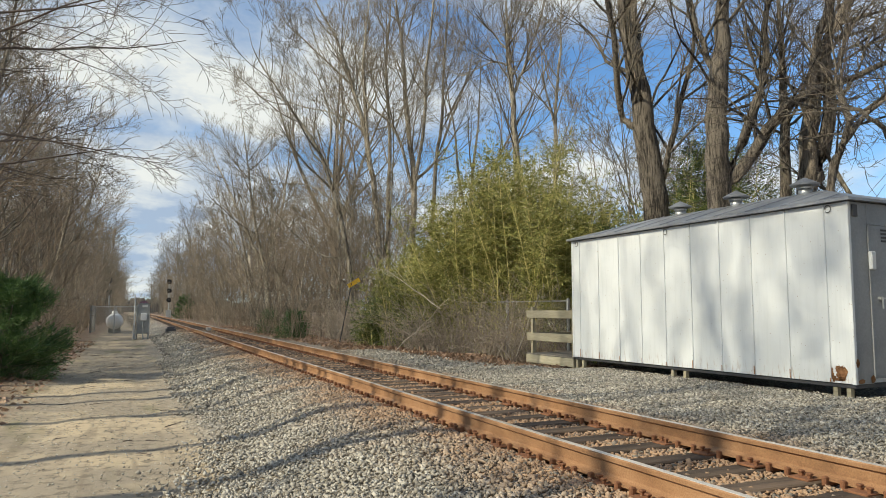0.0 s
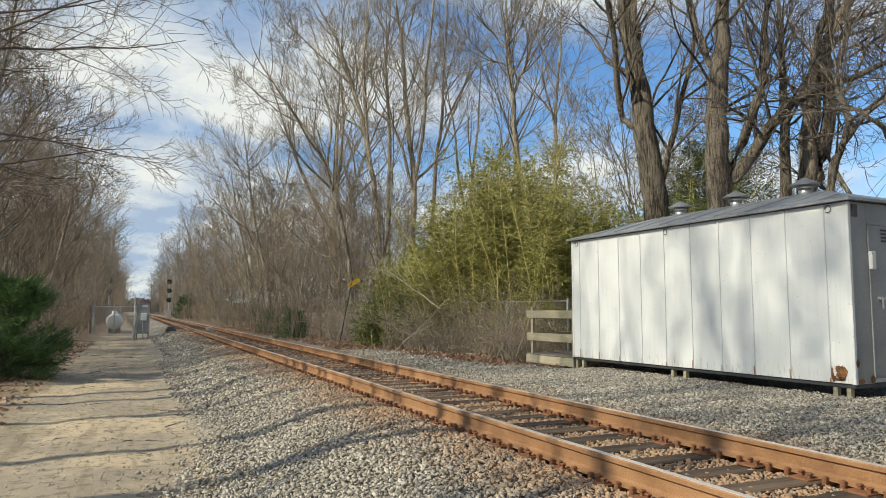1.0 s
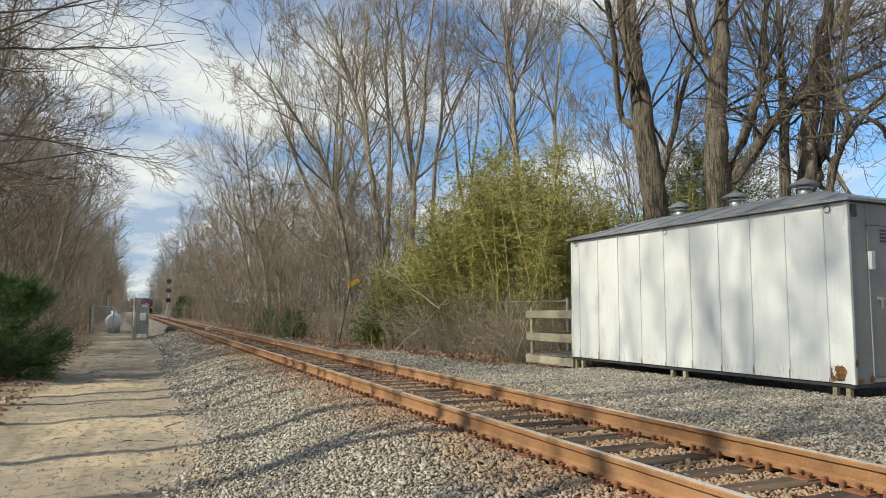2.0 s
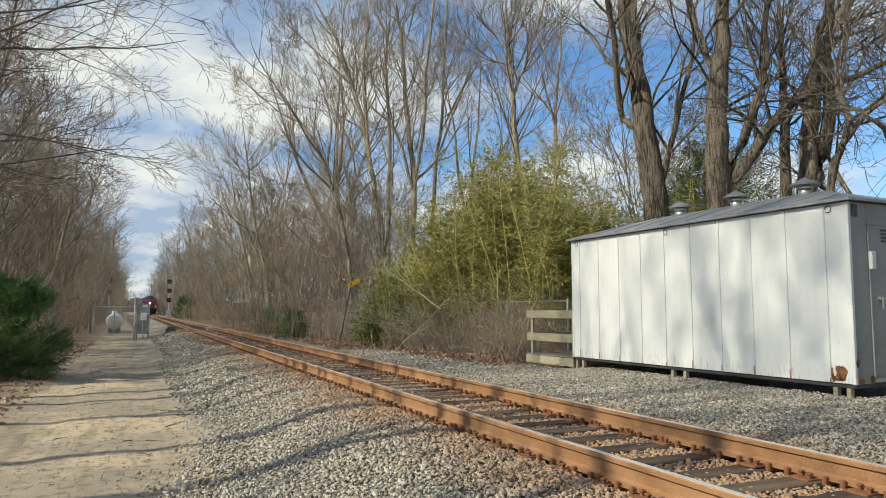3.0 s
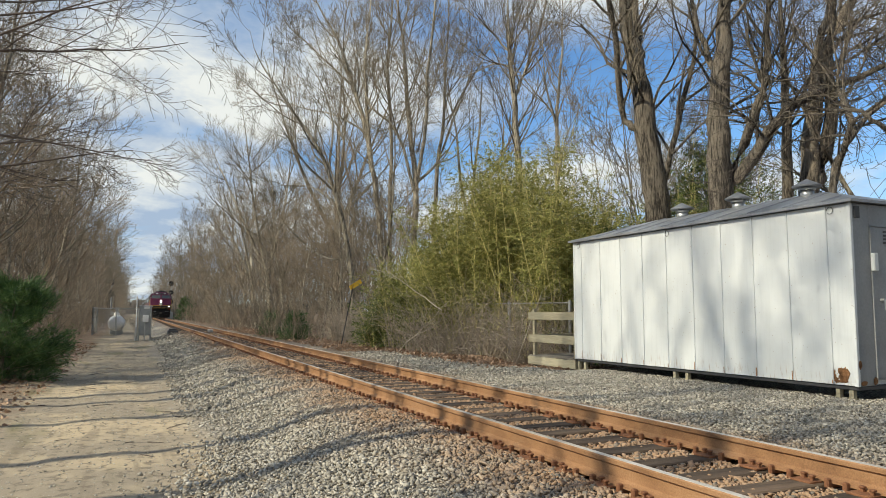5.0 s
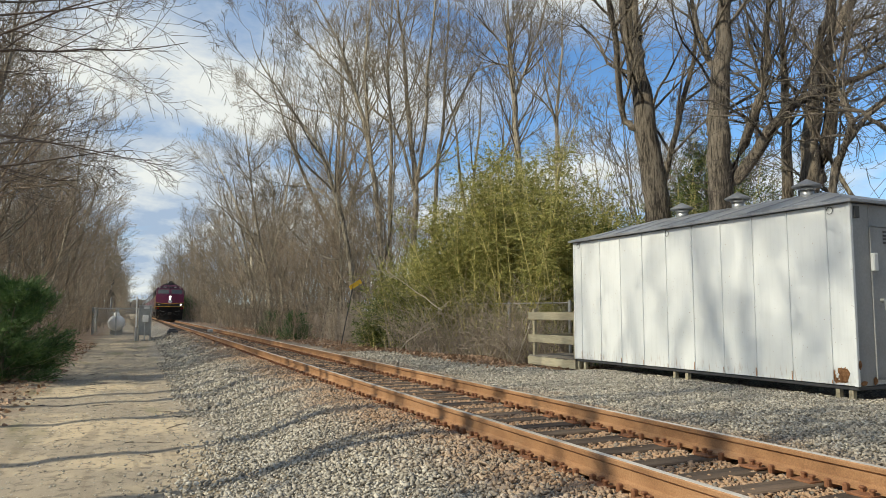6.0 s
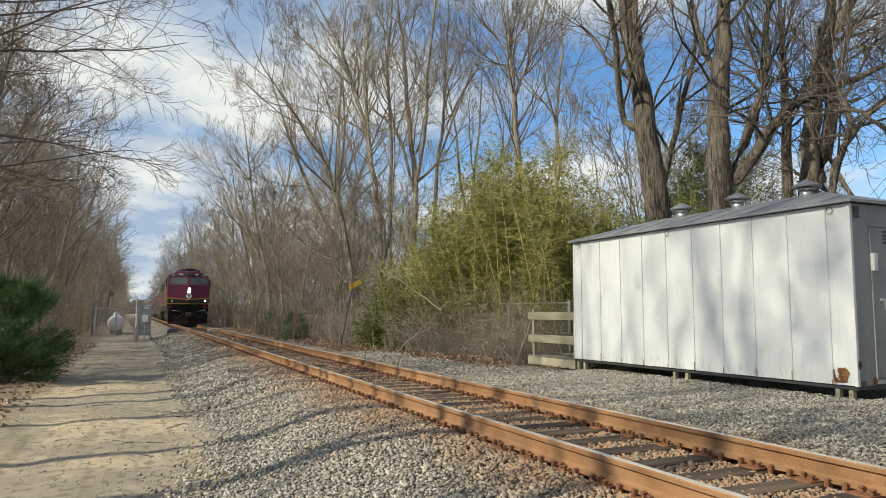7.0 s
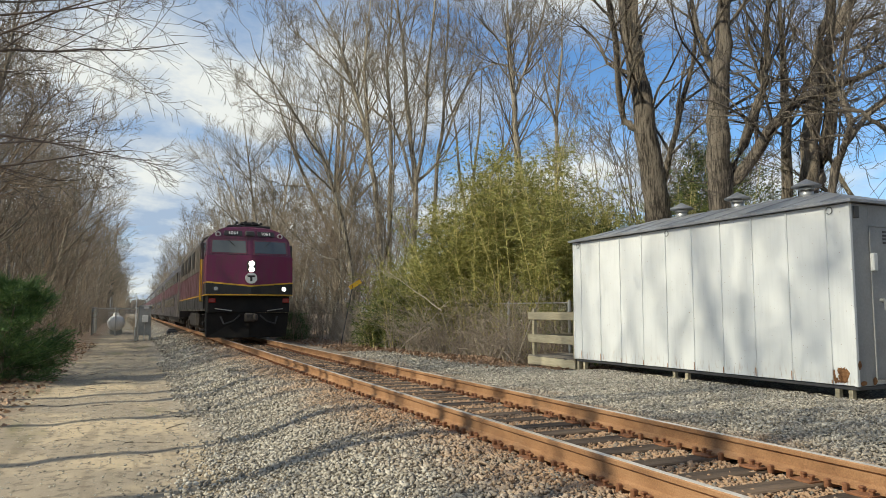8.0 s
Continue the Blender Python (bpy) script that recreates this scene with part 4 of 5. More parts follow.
    for cx, cz, sy, sz in ((0.05, 0.83, 0.04, 0.07), (0.12, 0.57, 0.09, 0.04), (0.38, 0.59, 0.06, 0.06)):
        n, bm = 12, bmesh.new()
        ring = [bm.verts.new((cx + sy * math.cos(k * 6.283 / n) * rng.uniform(0.7, 1.1), -0.0145, cz + sz * math.sin(k * 6.283 / n) * rng.uniform(0.7, 1.1))) for k in range(n)]
        bm.faces.new(ring)
        bmesh.ops.solidify(bm, geom=bm.faces[:], thickness=0.002)
        part("flaked_patch", bm, M_RUST, s, "flaked paint over bare orange rust")
    for y in (0.30, 3.74, 6.62):
        bm = bmesh.new()
        for a in range(10):
            t0, t1 = a * 0.56, (a + 1) * 0.56
            rod(bm, (-0.02, y + 0.05 * math.cos(t0), 3.12 + 0.055 * math.sin(t0)), (-0.02, y + 0.05 * math.cos(t1), 3.12 + 0.055 * math.sin(t1)), 0.006, n=5)
        part("lifting_ring", bm, M_DARK, s)


shed()


def platform():
    p = thing("wooden_platform", pose(9.58, 6.95, 0, 0, 0, 1.5), "weathered timber entrance platform with plank railing beside the shed", "platform")
    for x in (0.06, 1.5):
        for y in (6.93, 8.70):
            bm = bmesh.new()
            box(bm, x, x + 0.09, y - 0.045, y + 0.045, float(gz(9.5, 15.5)) - 0.12, 1.68 if y > 8 else 1.62, 0.006)
            part("post", bm, M_WOOD, p)
    for z0, z1 in ((1.40, 1.59), (0.83, 1.03)):
        bm = bmesh.new()
        box(bm, 0.015, 0.055, 6.86, 8.88, z0, z1, 0.006)
        part("rail_board", bm, M_WOOD, p)
        bm = bmesh.new()
        box(bm, 0.10, 1.6, 8.75, 8.79, z0 + 0.01, z1, 0.006)
        part("rail_board", bm, M_WOOD, p)
    bm = bmesh.new()
    box(bm, 0.01, 0.055, 6.86, 8.90, 0.27, 0.47, 0.006)
    part("rim_board", bm, M_WOOD, p)
    for k in range(11):
        bm = bmesh.new()
        box(bm, 0.02, 1.6, 6.87 + k * 0.184, 6.87 + k * 0.184 + 0.172, 0.475, 0.51, 0.005)
        part("deck_board", bm, M_DECK, p)
    bm = bmesh.new()
    rod(bm, (0.3, 8.2, -0.05), (0.3, 7.6, 0.42), 0.05, n=6)
    part("brace", bm, M_DECK, p)


platform()

# ---- bamboo, brambles and fence beside the line ----
M_BAMBOO = leafy("yellow_green_bamboo_leaf", (0.11, 0.128, 0.024), (0.345, 0.325, 0.082))
M_CULM = plain("yellow_bamboo_culm", (0.42, 0.37, 0.12), (0.68, 0.60, 0.26), 0.5, 0, 4, 20, 0.1, 0.002)
M_GREEN = leafy("green_bamboo_leaf", (0.05, 0.085, 0.018), (0.20, 0.235, 0.055))
M_DEEP = leafy("dark_evergreen_leaf", (0.03, 0.07, 0.016), (0.10, 0.18, 0.045))
M_NEEDLE = leafy("pine_needle", (0.03, 0.085, 0.022), (0.15, 0.25, 0.07))
M_VINE = plain("dry_grey_vine", (0.24, 0.19, 0.145), (0.48, 0.41, 0.33), 0.9, 0, 5, 40, 0.2, 0.002)
M_LITTER = leafy("dead_leaf", (0.19, 0.105, 0.06), (0.43, 0.29, 0.19))


def leaf_mesh(centres, dirs, length, width, rng):
    """Narrow diamond leaves with a slight fold, two triangles each."""
    n = len(centres)
    dirs = dirs / (np.linalg.norm(dirs, axis=1, keepdims=True) + 1e-9)
    side = np.cross(dirs, rng.normal(size=(n, 3)))
    side /= np.linalg.norm(side, axis=1, keepdims=True) + 1e-9
    ln = (length * rng.uniform(0.6, 1.2, n))[:, None]
    a, c = centres, centres + dirs * ln
    m = centres + dirs * ln * 0.4
    up = np.cross(side, dirs) * ln * 0.06
    v = np.stack([a, m + side * width + up, c, m - side * width + up], 1).reshape(-1, 3)
    i = np.arange(n)[:, None] * 4
    return v, np.concatenate([i + np.array([[0, 1, 2]]), i + np.array([[0, 2, 3]])], 1).reshape(-1, 3)


def bamboo(name, m, seed, culms, width, depth, height, leaves, label, leaf_m=None, length=0.16):
    """A stand of leaning canes with sprays of narrow leaves."""
    w = Wood(seed)
    rng = w.r
    root = thing(name, m, label, "bamboo")
    cen, dr = [], []
    for k in range(culms):
        x, y = rng.uniform(-1, 1) * width, rng.normal(0, 0.4) * depth
        edge = abs(x) / width
        h = height * (1 - 0.42 * edge ** 1.3) * rng.uniform(0.45, 1.0) ** 0.8
        d = np.array([x / width * 0.16 + rng.normal(0, 0.09), y / depth * 0.15 + rng.normal(0, 0.09) , 1.0])
        q, _d = w.path((x, y, -0.1), d / np.linalg.norm(d), h, 10, 0.035, -0.012)
        w.tube(q, np.linspace(0.02, 0.004, 11), 5, "trunk")
        per = leaves // culms
        t = 1.7 + rng.beta(1.5, 1.05, per // 9 + 1) * 7.9
        for tt in t:
            i = min(int(tt), 9)
            p = q[i] + (q[i + 1] - q[i]) * (tt - i)
            b = rng.normal(size=3) * np.array([1, 1, 0.3]) + np.array([0, 0, 0.45])
            b /= np.linalg.norm(b)
            ln = rng.uniform(0.25, 0.8)
            pts = np.array([p, p + b * ln * 0.6 , p + b * ln + np.array([0, 0, -0.08])])
            w.tube(pts, np.array([0.004, 0.003, 0.002]), 3, "crown")
            for _ in range(9):
                cen.append(p + b * ln * rng.uniform(0.35, 1.0) + rng.normal(0, 0.03, 3))
                dr.append(b + rng.normal(0, 0.6, 3) + np.array([0, 0, -0.35]))
    vs, fs, _n = w.parts["trunk"]
    mesh_part("cane", np.concatenate(vs), np.concatenate(fs), M_CULM, root, smooth=True)["kind"] = "stuff"
    vs, fs, _n = w.parts["crown"]
    mesh_part("side_branch", np.concatenate(vs), np.concatenate(fs), M_CULM, root)["kind"] = "stuff"
    v, f = leaf_mesh(np.array(cen), np.array(dr), length, 0.0135, rng)
    ob = mesh_part("foliage", v, f, leaf_m or M_BAMBOO, root)
    ob["kind"] = "stuff"
    return root


def evergreen(name, m, seed, height, radius, leaves, material, label, length=0.09, width=0.012, cat="shrub"):
    """A dense evergreen bush: stems, whorled branches and many small leaves."""
    w = Wood(seed)
    rng = w.r
    root = thing(name, m, label, cat)
    q, _d = w.path((0, 0, -0.05), (0, 0, 1), height, 8, 0.04, 0)
    w.tube(q, np.linspace(0.045, 0.01, 9), 6, "trunk")
    cen, dr = [], []
    nb = 110
    for k in range(nb):
        t = rng.uniform(0.06, 1.0) ** 1.25
        p = q[min(int(t * 8), 8)]
        a = rng.uniform(0, 6.283)
        reach = radius * (1 - t) ** 0.55 * rng.uniform(0.55, 1.12) + 0.12
        b = np.array([math.cos(a), math.sin(a), rng.uniform(-0.02, 0.5)])
        pts, dd = w.path(p, b / np.linalg.norm(b), reach, 5, 0.1, 0.06)
        w.tube(pts, np.linspace(0.012, 0.004, 6), 3, "crown")
        per = leaves // nb
        u = rng.beta(2.2, 1.0, per) * 4.99
        i = u.astype(int)
        pp = pts[i] + (pts[i + 1] - pts[i]) * (u - i)[:, None] + rng.normal(0, 0.075, (per, 3))
        cen.append(pp)
        dr.append((pts[-1] - pts[0]) / reach + rng.normal(0, 0.75, (per, 3)) + np.array([0, 0, 0.25]))
    mesh_part("stem", np.concatenate(w.parts["trunk"][0]), np.concatenate(w.parts["trunk"][1]), M_BARK, root, smooth=True)
    mesh_part("branch", np.concatenate(w.parts["crown"][0]), np.concatenate(w.parts["crown"][1]), M_BARK, root)["kind"] = "stuff"
    v, f = leaf_mesh(np.concatenate(cen), np.concatenate(dr), length, width, rng)
    mesh_part("foliage", v, f, material, root)["kind"] = "stuff"
    return root


ANG = math.degrees(math.atan2(16.8 - 23.0, 11.8 - 8.3))
bamboo("bamboo_stand", pose(11.2, 19.4, 0.0, 0, 0, ANG), 41, 270, 2.75, 1.4, 8.0, 126000, "tall yellow-green bamboo stand with thin leaning canes beside the line")
bamboo("bamboo_stand", pose(9.8, 23.6, 0.0, 0, 0, ANG), 42, 100, 1.5, 1.1, 4.8, 30000, "lower yellow-green bamboo clump at the edge of the brambles")
bamboo("bamboo_stand", pose(16.3, 15.7, 0.0, 0, 0, -35), 43, 110, 2.5, 0.9, 8.2, 60000, "dense green bamboo growing between the large trees behind the shed", M_GREEN)
bamboo("bamboo_stand", pose(8.75, 23.9, 0.0, 0, 0, ANG), 44, 70, 0.95, 0.7, 3.0, 17000, "low fresh green bamboo clump among the brambles", M_GREEN)
evergreen("evergreen_bush", pose(7.0, 33.0, 0.1), 52, 1.5, 0.95, 7000, M_DEEP, "low dark green bush beside the line")
evergreen("evergreen_bush", pose(6.9, 39.5, 0.1), 53, 1.6, 0.8, 3000, M_DEEP, "small dull green bush beside the line")
evergreen("evergreen_bush", pose(12.4, 16.9, 0.0), 54, 4.4, 1.5, 14000, M_DEEP, "dark evergreen bush in the shade behind the platform")
evergreen("evergreen_bush", pose(7.6, 118, 0.05), 56, 4.2, 2.2, 4000, M_DEEP, "green bush beside the distant signal", 0.3, 0.06)
evergreen("young_pine", pose(-2.75, 19.0, 0.0), 55, 2.45, 1.75, 34000, M_NEEDLE, "bushy young dark green pine beside the dirt road", 0.15, 0.008, "pine")


def brambles():
    """Arching dry vines heaped over the fence."""
    rng = np.random.default_rng(8)
    for k, (x, y, s) in enumerate(((10.0, 17.4, 1.0), (9.7, 18.6, 1.0), (9.3, 19.9, 0.95), (9.0, 21.2, 0.9), (8.8, 22.6, 0.9), (8.5, 25.6, 0.8), (8.4, 27.6, 0.85), (8.3, 30.0, 0.8), (10.9, 16.6, 1.0))):
        w = Wood(700 + k)
        for j in range(150):
            a, b = w.r.uniform(0, 6.283), w.r.uniform(0, 1.0)
            d = np.array([math.cos(a), math.sin(a), w.r.uniform(2.6, 8.0)])
            q, _d = w.path((b * math.cos(a + 2), b * math.sin(a + 2), -0.05), d / np.linalg.norm(d), w.r.uniform(1.1, 3.2) * s, 10, 0.11, -0.16)
            q[:, 2] = np.maximum(q[:, 2], 0.02)
            w.tube(q, np.linspace(0.009, 0.004, 11), 3, "crown")
        root = thing("bramble", pose(x, y, float(gz(x, y))), "tangled heap of dry grey-brown brambles and vines", "bramble", "brambles")
        mesh_part("vines", np.concatenate(w.parts["crown"][0]), np.concatenate(w.parts["crown"][1]), M_VINE, root)["kind"] = "stuff"


brambles()


def fallen_branches():
    for k, (p, q) in enumerate((((7.75, 21.75, 0.12), (8.85, 19.6, 1.95)), ((8.75, 22.3, 0.6), (8.45, 20.4, 1.7)), ((9.55, 16.9, 0.1), (9.95, 16.1, 2.15)), ((8.75, 20.0, 1.65), (7.75, 22.4, 3.0)), ((8.6, 16.6, 0.08), (9.5, 15.9, 0.14)))):
        w = Wood(800 + k)
        p, q = np.array(p), np.array(q)
        t = np.linspace(0, 1, 8)[:, None]
        pts = p + (q - p) * t + w.r.normal(0, 0.018, (8, 3))
        rad = np.linspace(0.017, 0.007, 8)
        w.tube(pts, rad, 5, "trunk")
        w.grow(pts, rad, (5, 3), 0, {"start": 0.3, "angle": (0.4, 0.9), "reach": 0.4, "fine": 0.005, "segs": (4, 2, 2, 2, 2), "up": 0.3})
        root = thing("fallen_branch", pose(0, 0, 0), "pale dead branch caught in the brambles", "branch", "fallen branches")
        mesh_part("limb", np.concatenate(w.parts["trunk"][0]), np.concatenate(w.parts["trunk"][1]), M_PALE, root, smooth=True)
        mesh_part("twig", np.concatenate(w.parts["crown"][0]), np.concatenate(w.parts["crown"][1]), M_PALE, root)["kind"] = "stuff"


M_PALE = plain("bleached_dead_wood", (0.34, 0.29, 0.23), (0.60, 0.54, 0.46), 0.9, 0, 6, 50, 0.3, 0.003)
fallen_branches()


def chain_link(name, p0, p1, height, posts, label, pitch=0.06, wire=0.0022, base=None):
    """Chain-link mesh of crossed wires on steel posts, from p0 to p1."""
    d = Vector((p1[0] - p0[0], p1[1] - p0[1], 0))
    L = d.length
    z = float(gz(*p0)) if base is None else base
    root = thing(name, pose(p0[0], p0[1], z, 0, 0, math.degrees(math.atan2(d.y, d.x))), label, "fence")
    for k in range(posts):
        bm = bmesh.new()
        x = L * k / (posts - 1)
        rod(bm, (x, 0, -0.2), (x, 0, height + 0.05), 0.048, n=8)
        ball(bm, (x, 0, height + 0.05), 0.032, u=8, v=5)
        part("post", bm, M_GALV, root)
    bm = bmesh.new()
    rod(bm, (0, 0, height), (L, 0, height), 0.02, n=6)
    part("top_rail", bm, M_GALV, root)
    w = Wood(1)
    step = pitch * 1.414
    for s in (1, -1):
        for k in range(int(-height / step) - 1, int((L + height) / step) + 2):
            x0 = k * step + (height if s < 0 else 0)
            a, b = (x0, 0.03), (x0 + s * height, height)
            t0, t1 = 0.0, 1.0
            dx = b[0] - a[0]
            for lim, sg in ((0.0, 1), (L, -1)):
                va, vb = sg * (a[0] - lim), sg * (b[0] - lim)
                if va < 0 and vb < 0:
                    t0, t1 = 1, 0
                    break
                if va < 0:
                    t0 = max(t0, va / (va - vb))
                elif vb < 0:
                    t1 = min(t1, va / (va - vb))
            if t1 - t0 < 0.02:
                continue
            f = lambda t: (a[0] + dx * t, 0.003 * s, a[1] + (b[1] - a[1]) * t)
            w.tube([f(t0), f(t1)], [wire, wire], 3, "crown")
    mesh_part("wire_mesh", np.concatenate(w.parts["crown"][0]), np.concatenate(w.parts["crown"][1]), M_GALV, root)["kind"] = "stuff"
    return root


chain_link("chain_link_fence", (10.9, 16.2), (8.9, 26.2), 1.85, 5, "rusting chain-link fence overgrown with dry vines", base=0.0)


def dead_leaves():
    rng = np.random.default_rng(19)
    n = 9000
    x, y = rng.uniform(7.4, 11.0, n), rng.uniform(14.0, 30.0, n)
    keep = x > 8.0 + (y > 20) * 0.0 - 0.05 * (y - 14) + rng.normal(0, 0.25, n)
    x, y = x[keep], y[keep]
    c = np.stack([x, y, gz(x, y) + rng.uniform(0.005, 0.05, len(x)) + 0.16 * np.exp(-((x - 9.2) ** 2 + ((y - 18.0) / 1.8) ** 2) / 0.6)], -1)
    x3, y3 = rng.uniform(6.3, 9.0, 5000), rng.uniform(22, 60, 5000)
    c = np.concatenate([c, np.stack([x3, y3, gz(x3, y3) + rng.uniform(0.005, 0.04, 5000)], -1)])
    x2, y2 = rng.uniform(-4.5, -1.6, 2600), rng.uniform(8, 40, 2600)
    c = np.concatenate([c, np.stack([x2, y2, gz(x2, y2) + rng.uniform(0.005, 0.03, 2600)], -1)])
    v, f = leaf_mesh(c, rng.normal(size=(len(c), 3)) * np.array([1, 1, 0.35]), 0.12, 0.034, rng)
    tagged(mesh_part("dead_leaves", v, f, M_LITTER), "dry reddish-brown fallen leaves on the bank", "leaf litter", kind="stuff")


dead_leaves()


def road_debris():
    """Pebbles and fallen twigs on the dirt track."""
    w = Wood(91)
    for k in range(45):
        x, y = w.r.uniform(-2.2, 1.6), w.r.uniform(6.0, 34.0)
        a, ln = w.r.normal(0, 0.7), w.r.uniform(0.08, 0.6)
        p = np.array([[x + t * ln * math.cos(a), y + t * ln * math.sin(a) + 0.03 * math.sin(5 * t), 0] for t in (0, 0.5, 1)])
        p[:, 2] = gz(p[:, 0], p[:, 1]) + 0.008
        w.tube(p, np.array([0.006, 0.005, 0.003]), 4, "crown")
    ob = mesh_part("fallen_twigs", np.concatenate(w.parts["crown"][0]), np.concatenate(w.parts["crown"][1]), M_TWIG_DARK)
    tagged(ob, "thin broken twigs lying on the dirt road", "twigs", kind="stuff")
    rng = w.r
    n = 5200
    x, y = rng.uniform(-2.3, 1.4, n), rng.uniform(5.0, 24.0, n)
    s = rng.uniform(0.006, 0.017, n)
    octa = np.array([[1, 0, 0], [0, 1, 0], [-1, 0, 0], [0, -1, 0], [0, 0, 0.7], [0, 0, -0.6]])
    v = (octa[None] * rng.uniform(0.6, 1.2, (n, 6, 1))) * s[:, None, None] + np.stack([x, y, gz(x, y) + s * 0.25], -1)[:, None]
    tri = np.array([[0, 1, 4], [1, 2, 4], [2, 3, 4], [3, 0, 4], [1, 0, 5], [2, 1, 5], [3, 2, 5], [0, 3, 5]])
    ob = mesh_part("pebbles", v.reshape(-1, 3), (np.arange(n)[:, None, None] * 6 + tri[None]).reshape(-1, 3), M_STONE)
    tagged(ob, "small grey pebbles scattered over the dirt road", "pebbles", kind="stuff")


road_debris()


# ---- along the line ----
M_YELLOW = flat("yellow_sign_paint", (0.72, 0.42, 0.02), 0.5)
M_TANK = flat("glossy_white_tank_paint", (0.82, 0.82, 0.80), 0.35)
M_BOX = plain("grey_painted_cabinet", (0.30, 0.31, 0.30), (0.42, 0.43, 0.42), 0.5, 0.2, 2, 25, 0.1, 0.002)
M_BLACK = flat("matt_black_metal", (0.018, 0.018, 0.02), 0.6)
M_TEXT = flat("white_lettering", (0.80, 0.80, 0.78), 0.5)


def trackside():
    s = thing("marker_sign", pose(7.45, 26.9, float(gz(7.45, 26.9)) - 0.08), "tilted yellow marker plate on a thin leaning pole", "sign")
    bm = bmesh.new()
    rod(bm, (0, 0, 0), (0.42, -0.2, 2.45), 0.022, n=8)
    part("pole", bm, M_DARK, s)
    bm = bmesh.new()
    box(bm, -0.26, 0.26, -0.01, 0.01, -0.085, 0.085, 0.006, Matrix.Translation((0.50, -0.24, 2.45)) @ pose(0, 0, 0, 0, -32, -22))
    part("plate", bm, M_YELLOW, s)
    # white gas tank inside its fence
    t = thing("gas_tank", pose(-1.12, 55.2, 0.0), "white horizontal propane tank on concrete saddles", "tank")
    bm = bmesh.new()
    rings = [[(r * math.cos(a * 6.2832 / 24), y, 0.80 + r * math.sin(a * 6.2832 / 24)) for a in range(24)] for y, r in
             ((-0.42, 0.08), (-0.38, 0.28), (-0.26, 0.44), (-0.1, 0.53), (0.1, 0.56), (2.4, 0.56), (2.6, 0.53), (2.76, 0.44), (2.88, 0.28), (2.92, 0.08))]
    loft(bm, rings)
    part("shell", bm, M_TANK, t, smooth=True)
    bm = bmesh.new()
    rod(bm, (0, 0.6, 1.32), (0, 0.6, 1.5), 0.2, n=16)
    rod(bm, (0, 0.6, 1.5), (0, 0.6, 1.56), 0.2, 0.1, n=16)
    part("valve_dome", bm, M_TANK, t, smooth=True)
    for y in (0.3, 2.2):
        bm = bmesh.new()
        box(bm, -0.4, 0.4, y - 0.1, y + 0.1, -0.05, 0.34, 0.01)
        part("saddle", bm, M_BOX, t)
    c0 = ((-2.55, 53.2), (0.35, 53.2), (0.35, 59.2), (-2.55, 59.2))
    for a, b, n in ((c0[0], c0[1], 3), (c0[1], c0[2], 4), (c0[3], c0[0], 4), (c0[2], c0[3], 3)):
        chain_link("chain_link_fence", a, b, 1.85, n, "galvanised chain-link fence round the gas tank", 0.09, 0.0035, 0.0)
    # signal equipment cabinet
    c = thing("signal_cabinet", pose(0.58, 42.9, 0.0), "grey steel signal cabinet with white meter box beside the track", "cabinet")
    bm = bmesh.new()
    box(bm, -0.30, 0.34, -0.3, 0.4, 0.30, 1.90, 0.02)
    part("body", bm, M_BOX, c)
    bm = bmesh.new()
    box(bm, -0.33, 0.37, -0.34, 0.44, 1.90, 1.95, 0.015)
    part("hood", bm, M_BOX, c)
    bm = bmesh.new()
    box(bm, -0.06, 0.22, -0.36, -0.3, 1.76, 1.89, 0.01)
    part("sign_plate", bm, M_TEXT, c)
    bm = bmesh.new()
    box(bm, -0.12, 0.18, -0.46, -0.3, 1.02, 1.42, 0.02)
    part("meter_box", bm, M_TANK, c, "white meter box")
    for x in (-0.32, 0.30):
        bm = bmesh.new()
        rod(bm, (x, 0.05, -0.1), (x, 0.05, 0.4), 0.05, n=8)
        part("leg", bm, M_GALV, c)
    bm = bmesh.new()
    rod(bm, (0.0, -0.38, -0.05), (0.0, -0.38, 1.05), 0.03, n=6), rod(bm, (0.3, -0.34, -0.05), (0.3, -0.34, 1.6), 0.035, n=6)
    part("conduit", bm, M_GALV, c)
    p = thing("white_post", pose(0.14, 42.6, 0.0), "thin white painted steel post beside the cabinet", "post")
    bm = bmesh.new()
    rod(bm, (0, 0, -0.1), (0, 0, 2.46), 0.035, n=8)
    part("shaft", bm, M_TANK, p)
    bm = bmesh.new()
    rod(bm, (0, 0, -0.1), (0, 0, 0.75), 0.07, n=10)
    part("sleeve", bm, M_GALV, p)
    for x, y, z, n in ((6.35, 143.5, 7.1, 3), (-3.35, 121.8, 6.3, 2)):
        s = thing("signal_mast", pose(x, y, 0.2), "tall railway signal mast with round black signal heads", "railway signal", "railway signals")
        bm = bmesh.new()
        rod(bm, (0, 0, -0.4), (0, 0, z - 0.2), 0.11, n=10)
        part("mast", bm, M_BOX, s)
        bm = bmesh.new()
        box(bm, -0.45, 0.45, -0.4, 0.4, -0.3, 1.35, 0.03)
        part("base_case", bm, M_GALV, s)
        for k in range(n):
            h = z - 0.3 - k * (1.75 if n == 3 else 1.7)
            bm = bmesh.new()
            rod(bm, (0, -0.12, h), (0, -0.18, h), 0.46, n=24)
            head = part("signal_head", bm, M_BLACK, s)
            bm = bmesh.new()
            rod(bm, (0, -0.18, h + 0.04), (0, -0.55, h + 0.02), 0.15, n=14)
            part("visor", bm, M_DARK, head)
        bm = bmesh.new()
